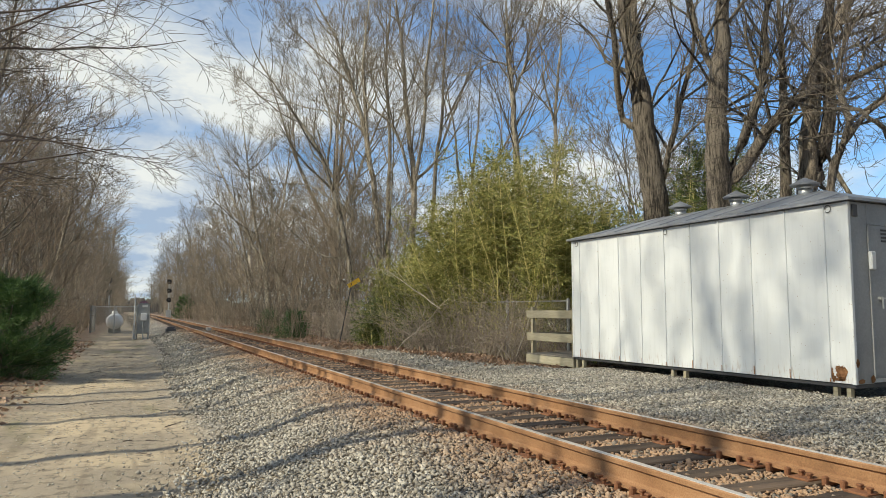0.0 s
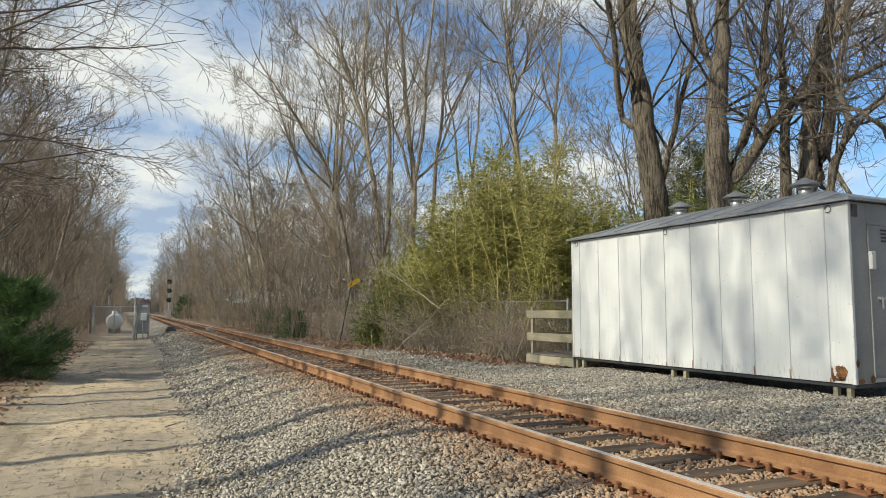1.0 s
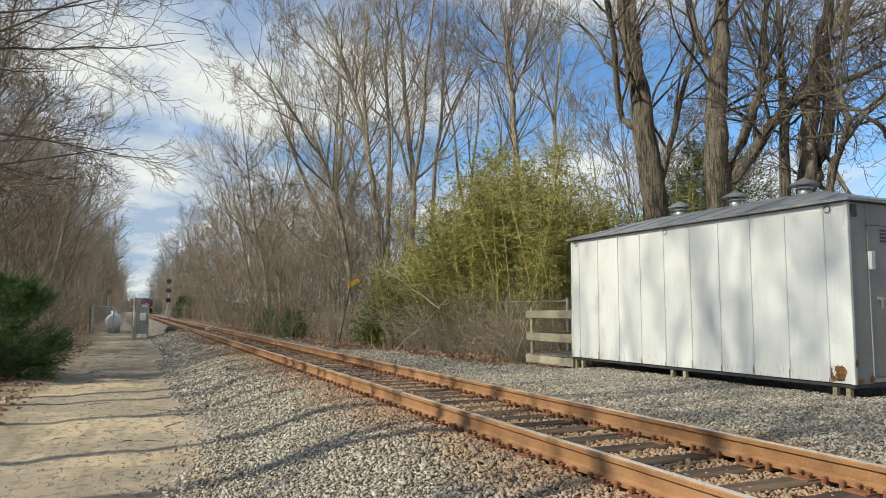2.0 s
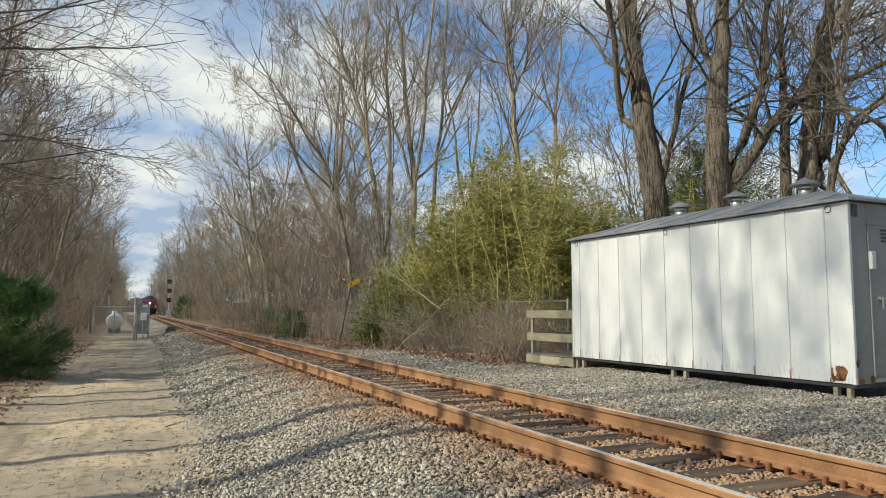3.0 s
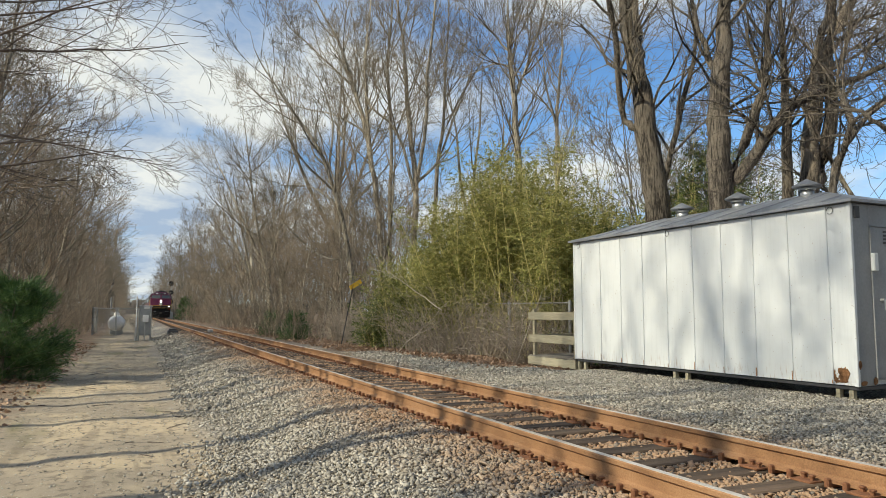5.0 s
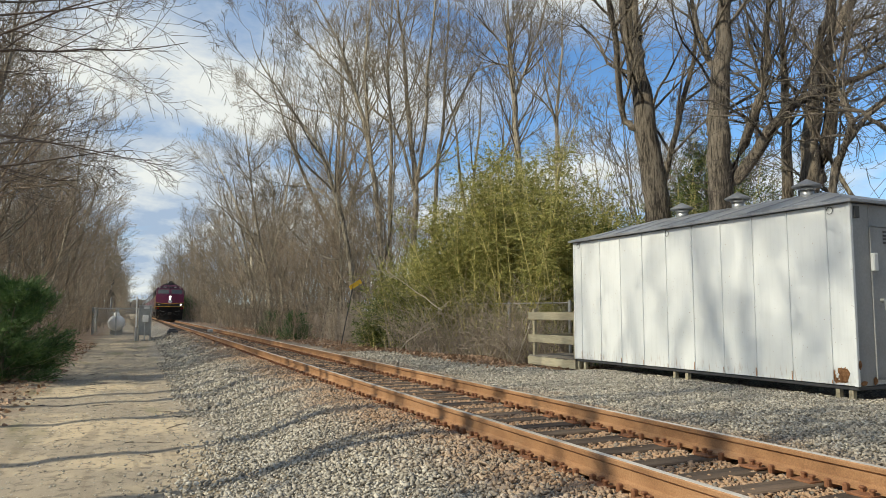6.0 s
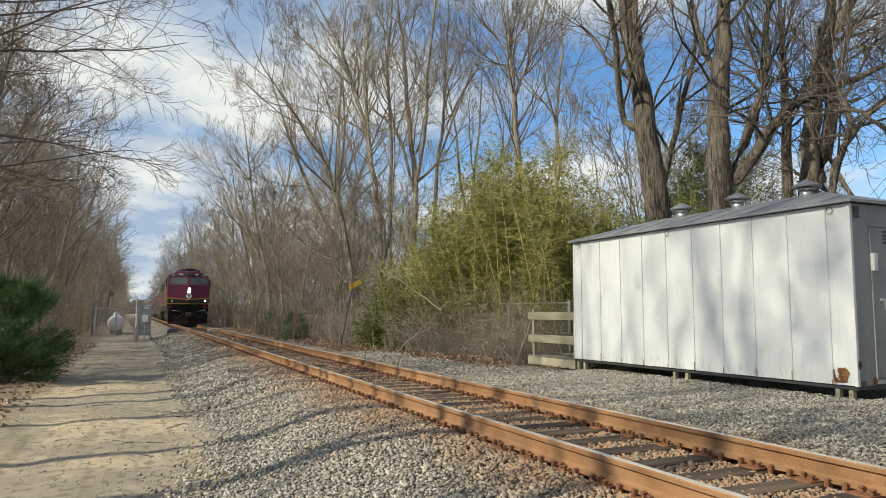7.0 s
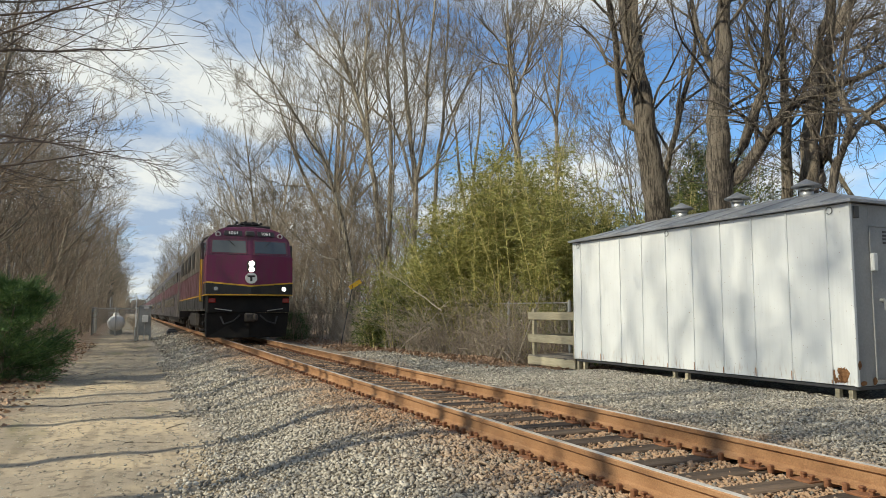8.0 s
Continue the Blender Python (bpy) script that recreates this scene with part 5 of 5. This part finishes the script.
        for k in range(int(z / 0.4)):
            rod(bm, (0.0, 0.28, 0.3 + k * 0.4), (0.3, 0.28, 0.3 + k * 0.4), 0.015, n=4)
        box(bm, -0.01, 0.01, 0.27, 0.29, 0, z - 0.5), box(bm, 0.29, 0.31, 0.27, 0.29, 0, z - 0.5), box(bm, -0.02, 0.32, 0.0, 0.3, z - 2.0, z - 1.96)
        part("ladder", bm, M_GALV, s)
    j = thing("switch_machine", pose(2.2, 46.2, 0.16), "low dark cast-iron switch machine beside the rail", "switch machine")
    bm = bmesh.new()
    box(bm, -0.3, 0.3, -0.5, 0.5, -0.1, 0.32, 0.05), box(bm, -0.22, 0.22, -0.3, 0.3, 0.32, 0.42, 0.04)
    part("case", bm, M_DARK, j)
    bm = bmesh.new()
    rod(bm, (0.3, 0.2, 0.12), (1.0, 0.2, 0.15), 0.03, n=6)
    part("throw_rod", bm, M_PLATE, j)
    g = thing("flange_greaser", pose(RAIL_R - 0.32, 47.0, HEAD - 0.17), "pale steel box with plates bolted inside the rail", "track fitting")
    bm = bmesh.new()
    box(bm, -0.12, 0.12, -0.6, 0.6, -0.05, 0.14, 0.02)
    part("case", bm, M_GALV, g)


trackside()


# ---- train ----
def livery(name, c, dirt, amount):
    """Gloss paint with road dirt that runs down in streaks."""
    n = Nodes(name, 0.32)
    streak, blot = n.noise(n.coord((1.5, 1.5, 0.22)), 5, 5), n.noise(n.coord(), 1.4, 5)
    f = n.math("MULTIPLY", n.smooth(n.math("ADD", n.math("MULTIPLY", streak, 0.6), n.math("MULTIPLY", blot, 0.4)), 0.42, 0.66), amount)
    n.colour(n.mix(f, c, dirt))
    n.put(n.b, "Roughness", n.math("ADD", n.math("MULTIPLY", f, 0.5), 0.3))
    return n.m


M_PURPLE = livery("purple_gloss_paint", (0.15, 0.013, 0.062), (0.10, 0.04, 0.055), 0.6)
M_PURPLE_DULL = livery("sooty_purple_paint", (0.095, 0.011, 0.042), (0.04, 0.018, 0.025), 0.8)
M_PURPLE_OLD = livery("faded_purple_paint", (0.10, 0.018, 0.04), (0.10, 0.065, 0.055), 0.75)
M_SOOT = livery("sooty_silver_paint", (0.15, 0.125, 0.095), (0.035, 0.03, 0.025), 0.95)
M_COACH = livery("dull_silver_coach_side", (0.06, 0.05, 0.052), (0.035, 0.027, 0.027), 0.8)
M_LBLACK = livery("black_gloss_paint", (0.012, 0.012, 0.014), (0.04, 0.036, 0.032), 0.6)
M_GOLD = flat("golden_yellow_stripe", (0.62, 0.36, 0.03), 0.4)
M_UNDER = plain("greasy_running_gear", (0.02, 0.017, 0.015), (0.07, 0.058, 0.048), 0.7, 0.2, 8, 50, 0.3, 0.004)
M_PILOT = plain("dusty_black_plough_paint", (0.006, 0.0055, 0.0055), (0.02, 0.018, 0.017), 0.95, 0, 1.5, 30, 0.15, 0.003)
M_WHEEL = plain("worn_wheel_steel", (0.10, 0.085, 0.075), (0.25, 0.22, 0.20), 0.45, 0.8, 8, 50, 0.1, 0.002)
M_LAMP = glow("lit_headlamp", (1.0, 0.95, 0.86), 14.0)
M_RED = flat("red_marker_lens", (0.22, 0.012, 0.01), 0.25)


def glass(name, c):
    n = Nodes(name, 0.06)
    n.colour(c)
    n.put(n.b, "Specular IOR Level", 0.8)
    return n.m


M_GLASS = glass("grey_tinted_windscreen", (0.07, 0.08, 0.082))
M_GLASS_DARK = glass("dark_coach_window", (0.018, 0.02, 0.022))


def lettering(text, size, m, parent, material):
    cu = bpy.data.curves.new("road_number", "FONT")
    cu.body, cu.size, cu.extrude, cu.align_x, cu.align_y = text, size, 0.004, "CENTER", "CENTER"
    tmp = bpy.data.objects.new("road_number", cu)
    me = bpy.data.meshes.new_from_object(tmp)
    bpy.data.objects.remove(tmp)
    me.materials.clear()
    me.materials.append(material)
    ob = new("road_number", me)
    ob.parent, ob.matrix_basis = parent, m
    return ob


def bogie(parent, y, wheelbase, name="truck"):
    bm = bmesh.new()
    for s in (-1, 1):
        box(bm, s * 1.08 - 0.09, s * 1.08 + 0.09, y - wheelbase / 2 - 0.55, y + wheelbase / 2 + 0.55, 0.62, 0.86, 0.03)
        box(bm, s * 1.08 - 0.10, s * 1.08 + 0.10, y - 0.55, y + 0.55, 0.36, 0.66, 0.04)
        for k in (-1, 1):
            yy = y + k * wheelbase / 2
            box(bm, s * 1.10 - 0.12, s * 1.10 + 0.12, yy - 0.2, yy + 0.2, 0.30, 0.70, 0.04)
            rod(bm, (s * 1.22, yy, 0.5), (s * 1.30, yy, 0.5), 0.13, n=12)
            rod(bm, (s * 1.05, yy - k * 0.45, 0.45), (s * 1.05, yy - k * 0.45, 1.0), 0.10, n=10)
    box(bm, -1.0, 1.0, y - 0.25, y + 0.25, 0.5, 0.95, 0.04)
    t = part(name, bm, M_UNDER, parent, "greasy black truck frame")
    for k in (-1, 1):
        for s in (-1, 1):
            bm = bmesh.new()
            yy = y + k * wheelbase / 2
            rod(bm, (s * 0.70, yy, 0.50), (s * 0.82, yy, 0.50), 0.50, n=28)
            rod(bm, (s * 0.67, yy, 0.50), (s * 0.70, yy, 0.50), 0.53, n=28)
            rod(bm, (s * 0.82, yy, 0.50), (s * 0.86, yy, 0.50), 0.16, n=14)
            part("wheel", bm, M_WHEEL, t)


NOSE = ((-1.53, 1.25), (-1.53, 0.20), (0.0, 0.0), (1.53, 0.20), (1.53, 1.25))


def nose_band(b_edge, b_mid, t_edge, t_mid, out=0.0, back=0.0):
    """A slice of the pointed nose between two lines that drop or rise to the middle."""
    bm = bmesh.new()
    lo, hi = [], []
    for i, (x, y) in enumerate(NOSE):
        m = i == 2
        sx = x + (out if x > 0 else -out if x < 0 else 0)
        sy = y - (out if 0 < i < 4 else 0)
        lo.append((sx, sy, b_mid if m else b_edge))
        hi.append((sx, sy + back * (1 if 0 < i < 4 else 0), t_mid if m else t_edge))
    return loft(bm, [lo, hi])


def cab_y(x, z):
    return 0.30 + 0.15 * abs(x) / 1.5 + (z - 3.2) * 0.36


def slab(bm, xs, zs, lift, thick, f):
    """A pane that follows the sloping cab front."""
    pts = [(xs[0], zs[0]), (xs[1], zs[1]), (xs[2], zs[2]), (xs[3], zs[3])]
    a = [bm.verts.new((x, f(x, z) - lift, z)) for x, z in pts]
    b = [bm.verts.new((x, f(x, z) - lift + thick, z)) for x, z in pts]
    bm.faces.new(a), bm.faces.new(b[::-1])
    for i in range(4):
        bm.faces.new((a[i], b[i], b[(i + 1) % 4], a[(i + 1) % 4]))
    bmesh.ops.recalc_face_normals(bm, faces=bm.faces)
    return bm


def locomotive():
    t = thing("locomotive", pose(MID, 30, HEAD), "purple, black and gold diesel passenger locomotive with lit headlights", "locomotive")
    nose = part("nose", nose_band(2.20, 2.06, 3.20, 3.24, 0, 0.06), M_PURPLE, t)
    part("nose_band", nose_band(1.72, 1.72, 2.19, 2.05), M_LBLACK, t, "black band round the nose")
    part("gold_stripe", nose_band(2.17, 2.03, 2.215, 2.075, 0.012), M_GOLD, nose, "golden stripe")
    part("gold_stripe", nose_band(1.70, 1.70, 1.745, 1.745, 0.012), M_GOLD, nose, "golden stripe")
    bm = bmesh.new()
    box(bm, -1.45, 1.45, 0.30, 1.3, 1.05, 1.69, 0.02)
    part("anticlimber", bm, M_PILOT, t)
    # pilot plough, pointed in plan
    bm = bmesh.new()
    loft(bm, [[(-1.42, 0.75, 0.10), (0, 0.30, 0.10), (1.42, 0.75, 0.10), (1.42, 1.2, 0.10), (-1.42, 1.2, 0.10)],
              [(-1.46, 0.50, 1.04), (0, 0.28, 1.04), (1.46, 0.50, 1.04), (1.46, 1.2, 1.04), (-1.46, 1.2, 1.04)]])
    part("pilot", bm, M_PILOT, t, "dusty black snow plough pilot")
    bm = bmesh.new()
    box(bm, -0.17, 0.17, -0.28, 0.5, 0.72, 1.02, 0.04), box(bm, -0.24, 0.10, -0.42, -0.2, 0.70, 1.04, 0.05), box(bm, 0.05, 0.2, -0.5, -0.3, 0.75, 1.0, 0.04)
    part("coupler", bm, M_UNDER, t, "greasy knuckle coupler")
    for s in (-1, 1):
        bm = bmesh.new()
        pts = [(s * 0.35, 0.1, 0.95), (s * 0.6, -0.02, 0.72), (s * 0.9, 0.1, 0.62), (s * 1.0, 0.3, 0.9)]
        for p, q in zip(pts, pts[1:]):
            rod(bm, p, q, 0.03, n=6)
        part("air_hose", bm, M_BLACK, t)
        bm = bmesh.new()
        rod(bm, (s * 0.62, 0.16, 1.12), (s * 1.2, 0.28, 1.2), 0.018, n=6)
        part("uncoupling_lever", bm, M_GALV, t)
        bm = bmesh.new()
        box(bm, s * 1.30 - 0.12, s * 1.30 + 0.12, 0.22, 0.34, 1.42, 1.60, 0.02)
        part("marker_light", bm, M_RED, t, "red marker lamps")
        bm = bmesh.new()
        rod(bm, (s * 1.2, 0.16, 1.95), (s * 1.2, 0.10, 1.95), 0.10, n=18)
        ditch = part("ditch_light", bm, M_DARK, t)
        bm = bmesh.new()
        rod(bm, (s * 1.2, 0.105, 1.95), (s * 1.2, 0.09, 1.95), 0.068, n=18)
        part("lens", bm, M_LAMP if s > 0 else M_GALV, ditch, "lit ditch light lens" if s > 0 else "grey unlit ditch light lens")
    # cab
    bm = bmesh.new()
    rings = []
    for z, w, add in ((3.18, 1.50, 0), (3.30, 1.50, 0), (3.86, 1.47, 0), (3.98, 1.40, -0.02), (4.24, 1.12, 0.02), (4.36, 0.85, 0.06), (4.42, 0.45, 0.12)):
        y = cab_y(0, z) + add
        rings.append([(-w, 3.3, z), (-w, y + 0.15, z), (0, y, z), (w, y + 0.15, z), (w, 3.3, z)])
    loft(bm, rings)
    cab = part("cab", bm, M_PURPLE_DULL, t)
    for s in (-1, 1):
        bm = bmesh.new()
        slab(bm, (s * 0.11, s * 1.40, s * 1.37, s * 0.11), (3.28, 3.30, 3.86, 3.88), 0.012, 0.03, cab_y)
        part("windscreen_frame", bm, M_PURPLE_OLD, cab)
        bm = bmesh.new()
        slab(bm, (s * 0.16, s * 1.33, s * 1.31, s * 0.16), (3.34, 3.35, 3.82, 3.82), 0.020, 0.03, cab_y)
        part("windscreen", bm, M_GLASS, cab, "grey tinted windscreen")
        bm = bmesh.new()
        rod(bm, (s * 0.75, cab_y(0.75, 3.84) - 0.04, 3.84), (s * 0.55, cab_y(0.5, 3.5) - 0.05, 3.62), 0.012, n=5)
        part("wiper", bm, M_BLACK, cab)
        f = lambda x, z: cab_y(0, 3.98) - 0.02 + 0.15 * abs(x) / 1.3 + (z - 3.98) * 0.50
        bm = bmesh.new()
        slab(bm, (s * 0.28, s * 0.92, s * 0.88, s * 0.28), (4.03, 4.03, 4.23, 4.23), 0.03, 0.05, f)
        part("number_board", bm, M_LBLACK, cab, "black number board")
        yy = f(0.6, 4.13)
        lettering("1061", 0.19, Matrix.Translation((s * 0.59, yy - 0.055, 4.13)) @ pose(0, 0, 0, 66, 0, s * 6), cab, M_TEXT)
        bm = bmesh.new()
        rod(bm, (s * 1.12, f(1.12, 4.08) - 0.05, 4.07), (s * 1.12, f(1.12, 4.08) + 0.08, 4.07), 0.10, n=16)
        cl = part("class_light", bm, M_GALV, cab)
        bm = bmesh.new()
        rod(bm, (s * 1.12, f(1.12, 4.08) - 0.06, 4.07), (s * 1.12, f(1.12, 4.08) - 0.045, 4.07), 0.06, n=14)
        part("lens", bm, M_PURPLE_OLD, cl)
        bm = bmesh.new()                                  # side window, mirror and cab door
        box(bm, s * 1.475 - 0.02, s * 1.475 + 0.03 * s + 0.02, 1.3, 2.3, 3.32, 3.82, 0.01)
        part("side_window", bm, M_GLASS_DARK, cab)
        bm = bmesh.new()
        box(bm, s * 1.60 - 0.05, s * 1.60 + 0.05, 1.0, 1.06, 3.1, 3.75, 0.01)
        part("mirror", bm, M_COACH, cab, "pale wing mirror")
        for y in (1.36, 2.0):
            bm = bmesh.new()
            rod(bm, (s * 1.60, y, 1.5), (s * 1.60, y, 3.15), 0.022, n=6)
            rod(bm, (s * 1.60, y, 1.5), (s * 1.5, y, 1.5), 0.018, n=6), rod(bm, (s * 1.60, y, 3.15), (s * 1.5, y, 3.15), 0.018, n=6)
            part("handrail", bm, M_GOLD, t, "yellow handrail")
    bm = bmesh.new()
    box(bm, -0.16, 0.16, cab_y(0, 4.1) - 0.10, cab_y(0, 4.1) + 0.2, 4.02, 4.22, 0.03)
    part("horn_housing", bm, M_DARK, cab)
    # twin headlamps and the round emblem on the nose
    bm = bmesh.new()
    box(bm, -0.15, 0.15, -0.02, 0.12, 2.60, 3.02, 0.04)
    lamp = part("headlight_housing", bm, M_LBLACK, nose)
    for z in (2.70, 2.91):
        bm = bmesh.new()
        rod(bm, (0, -0.028, z), (0, -0.01, z), 0.098, n=20)
        part("lens", bm, M_LAMP, lamp, "lit headlamp lens")
    bm = bmesh.new()
    rod(bm, (0, -0.03, 2.36), (0, 0.06, 2.36), 0.21, n=32)
    emblem = part("emblem", bm, M_TEXT, nose, "round white emblem with a black figure")
    bm = bmesh.new()
    box(bm, -0.135, 0.135, -0.036, -0.028, 2.395, 2.465), box(bm, -0.04, 0.04, -0.0355, -0.028, 2.24, 2.40)
    part("figure", bm, M_LBLACK, emblem)
    # long hood
    def side(z0, z1, w0, w1, y0, y1, name, mat, label=""):
        for s in (-1, 1):
            bm = bmesh.new()
            loft(bm, [[(s * w0, y0, z0), (s * w0, y1, z0), (s * (w0 - 0.06), y1, z0), (s * (w0 - 0.06), y0, z0)],
                      [(s * w1, y0, z1), (s * w1, y1, z1), (s * (w1 - 0.06), y1, z1), (s * (w1 - 0.06), y0, z1)]])
            part(name, bm, mat, t, label)
    bm = bmesh.new()
    box(bm, -1.46, 1.46, 1.26, 16.9, 1.12, 3.94)
    part("body", bm, M_SOOT, t)
    side(1.72, 3.20, 1.53, 1.53, 1.26, 3.3, "cab_side", M_PURPLE_OLD, "faded purple cab side")
    side(1.20, 1.70, 1.53, 1.53, 1.26, 17.0, "side_sill", M_LBLACK)
    for k in range(6):
        y0 = 3.32 + k * 2.28
        side(1.74, 2.75, 1.52, 1.52, y0, y0 + 2.26, "lower_panel", M_PURPLE_OLD, "faded purple side panel")
        side(2.77, 3.95, 1.52, 1.50, y0, y0 + 2.26, "upper_panel", M_SOOT, "soot-stained silver side panel")
    side(1.69, 1.735, 1.54, 1.54, 1.26, 17.0, "gold_stripe", M_GOLD, "golden stripe")
    for k in range(4):
        for s in (-1, 1):
            bm = bmesh.new()
            for j in range(9):
                box(bm, s * 1.52 - 0.02, s * 1.52 + 0.02, 6.2 + k * 2.5, 7.7 + k * 2.5, 3.05 + j * 0.085, 3.10 + j * 0.085)
            part("side_grille", bm, M_DARK, t)
    bm = bmesh.new()
    loft(bm, [[(-1.5, y, 3.93), (-1.42, y, 4.12), (-1.05, y, 4.34), (-0.5, y, 4.42), (0.5, y, 4.42), (1.05, y, 4.34), (1.42, y, 4.12), (1.5, y, 3.93)] for y in (3.28, 17.0)])
    part("roof", bm, M_SOOT, t)
    bm = bmesh.new()
    for k in range(3):
        rod(bm, (0, 11.2 + 1.7 * k, 4.38), (0, 11.2 + 1.7 * k, 4.58), 0.72, n=24)
    part("radiator_fan", bm, M_DARK, t)
    for name, x0, x1, y0, y1, z0, z1 in (("dynamic_brake_hatch", -0.75, 0.75, 4.4, 6.2, 4.38, 4.60), ("exhaust_stack", -0.3, 0.3, 3.5, 3.9, 4.38, 4.64), ("antenna_box", 0.35, 0.7, 2.2, 2.7, 4.34, 4.56),
                                         ("horn_base", -0.75, 0.85, 1.2, 2.15, 4.36, 4.52), ("horn_cover", -0.28, 0.42, 1.3, 1.9, 4.52, 4.66)):
        bm = bmesh.new()
        box(bm, x0, x1, y0, y1, z0, z1, 0.05)
        part(name, bm, M_BLACK, t)
    for x, y, r in ((-0.42, 1.05, 0.06), (-0.12, 0.95, 0.07), (0.18, 1.0, 0.065), (0.48, 1.15, 0.055)):
        bm = bmesh.new()
        rod(bm, (x, y, 4.59), (x, y + 0.22, 4.585), r, 0.045, n=12), rod(bm, (x, y + 0.2, 4.585), (x, y + 0.75, 4.57), 0.04, n=8), box(bm, x - 0.04, x + 0.04, y + 0.5, y + 0.6, 4.48, 4.57)
        part("horn", bm, M_BLACK, t, "sooty black air horn")
    bm = bmesh.new()
    box(bm, -1.35, 1.35, 6.6, 10.4, 0.35, 1.12, 0.12)
    part("fuel_tank", bm, M_UNDER, t)
    for s in (-1, 1):
        for k in range(4):
            bm = bmesh.new()
            box(bm, s * 1.36 - 0.15, s * 1.36 + 0.15, 1.35, 1.85, 0.35 + k * 0.3, 0.39 + k * 0.3, 0.01)
            part("step", bm, M_UNDER, t)
    for o in t.children_recursive:                        # full loading-gauge width over the body
        o.data.transform(Matrix.Diagonal((1.055, 1, 1, 1)))
        o.location.x *= 1.055
    bogie(t, 3.6, 2.74), bogie(t, 13.4, 2.74)
    return t


def coach():
    c = thing("passenger_coach", pose(MID, 50, HEAD), "grey and purple double-deck passenger coach with dark windows", "railway coach", "train coaches")
    L = 25.6
    bm = bmesh.new()
    prism(bm, [(-1.52, 0.75), (-1.52, 3.5), (-1.30, 4.2), (-0.8, 4.5), (0.8, 4.5), (1.30, 4.2), (1.52, 3.5), (1.52, 0.75)], 0, L)
    body = part("body", bm, M_COACH, c)
    for s in (-1, 1):
        bm = bmesh.new()
        box(bm, s * 1.525 - 0.012, s * 1.525 + 0.012, 0.02, L - 0.02, 2.25, 2.95)
        part("stripe", bm, M_PURPLE_OLD, c, "purple stripe along the side")
        for k in range(12):
            y = 3.2 + k * 1.62
            bm = bmesh.new()
            box(bm, s * 1.53 - 0.02, s * 1.53 + 0.02, y, y + 1.35, 3.0, 3.62, 0.01)
            part("upper_window", bm, M_GLASS_DARK, c)
            if 1 < k < 11:
                bm = bmesh.new()
                box(bm, s * 1.53 - 0.02, s * 1.53 + 0.02, y, y + 1.35, 1.45, 2.05, 0.01)
                part("lower_window", bm, M_GLASS_DARK, c)
        for y in (1.0, L - 2.3):
            bm = bmesh.new()
            box(bm, s * 1.53 - 0.015, s * 1.53 + 0.015, y, y + 1.3, 0.95, 3.05, 0.01)
            part("door", bm, M_SOOT, c)
    bm = bmesh.new()
    box(bm, -0.55, 0.55, -0.28, 0.05, 1.2, 3.5, 0.05)
    part("gangway", bm, M_BLACK, c)
    bm = bmesh.new()
    box(bm, -1.2, 1.2, 4.5, L - 4.5, 0.35, 0.75, 0.05)
    part("underframe", bm, M_UNDER, c)
    bogie(c, 2.9, 2.6), bogie(c, L - 2.9, 2.6)
    return c


LOCO = locomotive()
FIRST = coach()
TRAIN = [(LOCO, 0.0), (FIRST, 17.9)] + [(copy_thing(FIRST, pose(MID, 80, HEAD)), 17.9 + 26.0 * k) for k in range(1, 6)]


# ---- movement ----
SPEED, FRONT_AT_END = 33.0, 27.4


def motions():
    for ob, behind in TRAIN:
        walk(ob, [(0.5 * k, pose(MID, FRONT_AT_END + behind + SPEED * (8 - 0.5 * k), HEAD)) for k in range(17)])


motions()
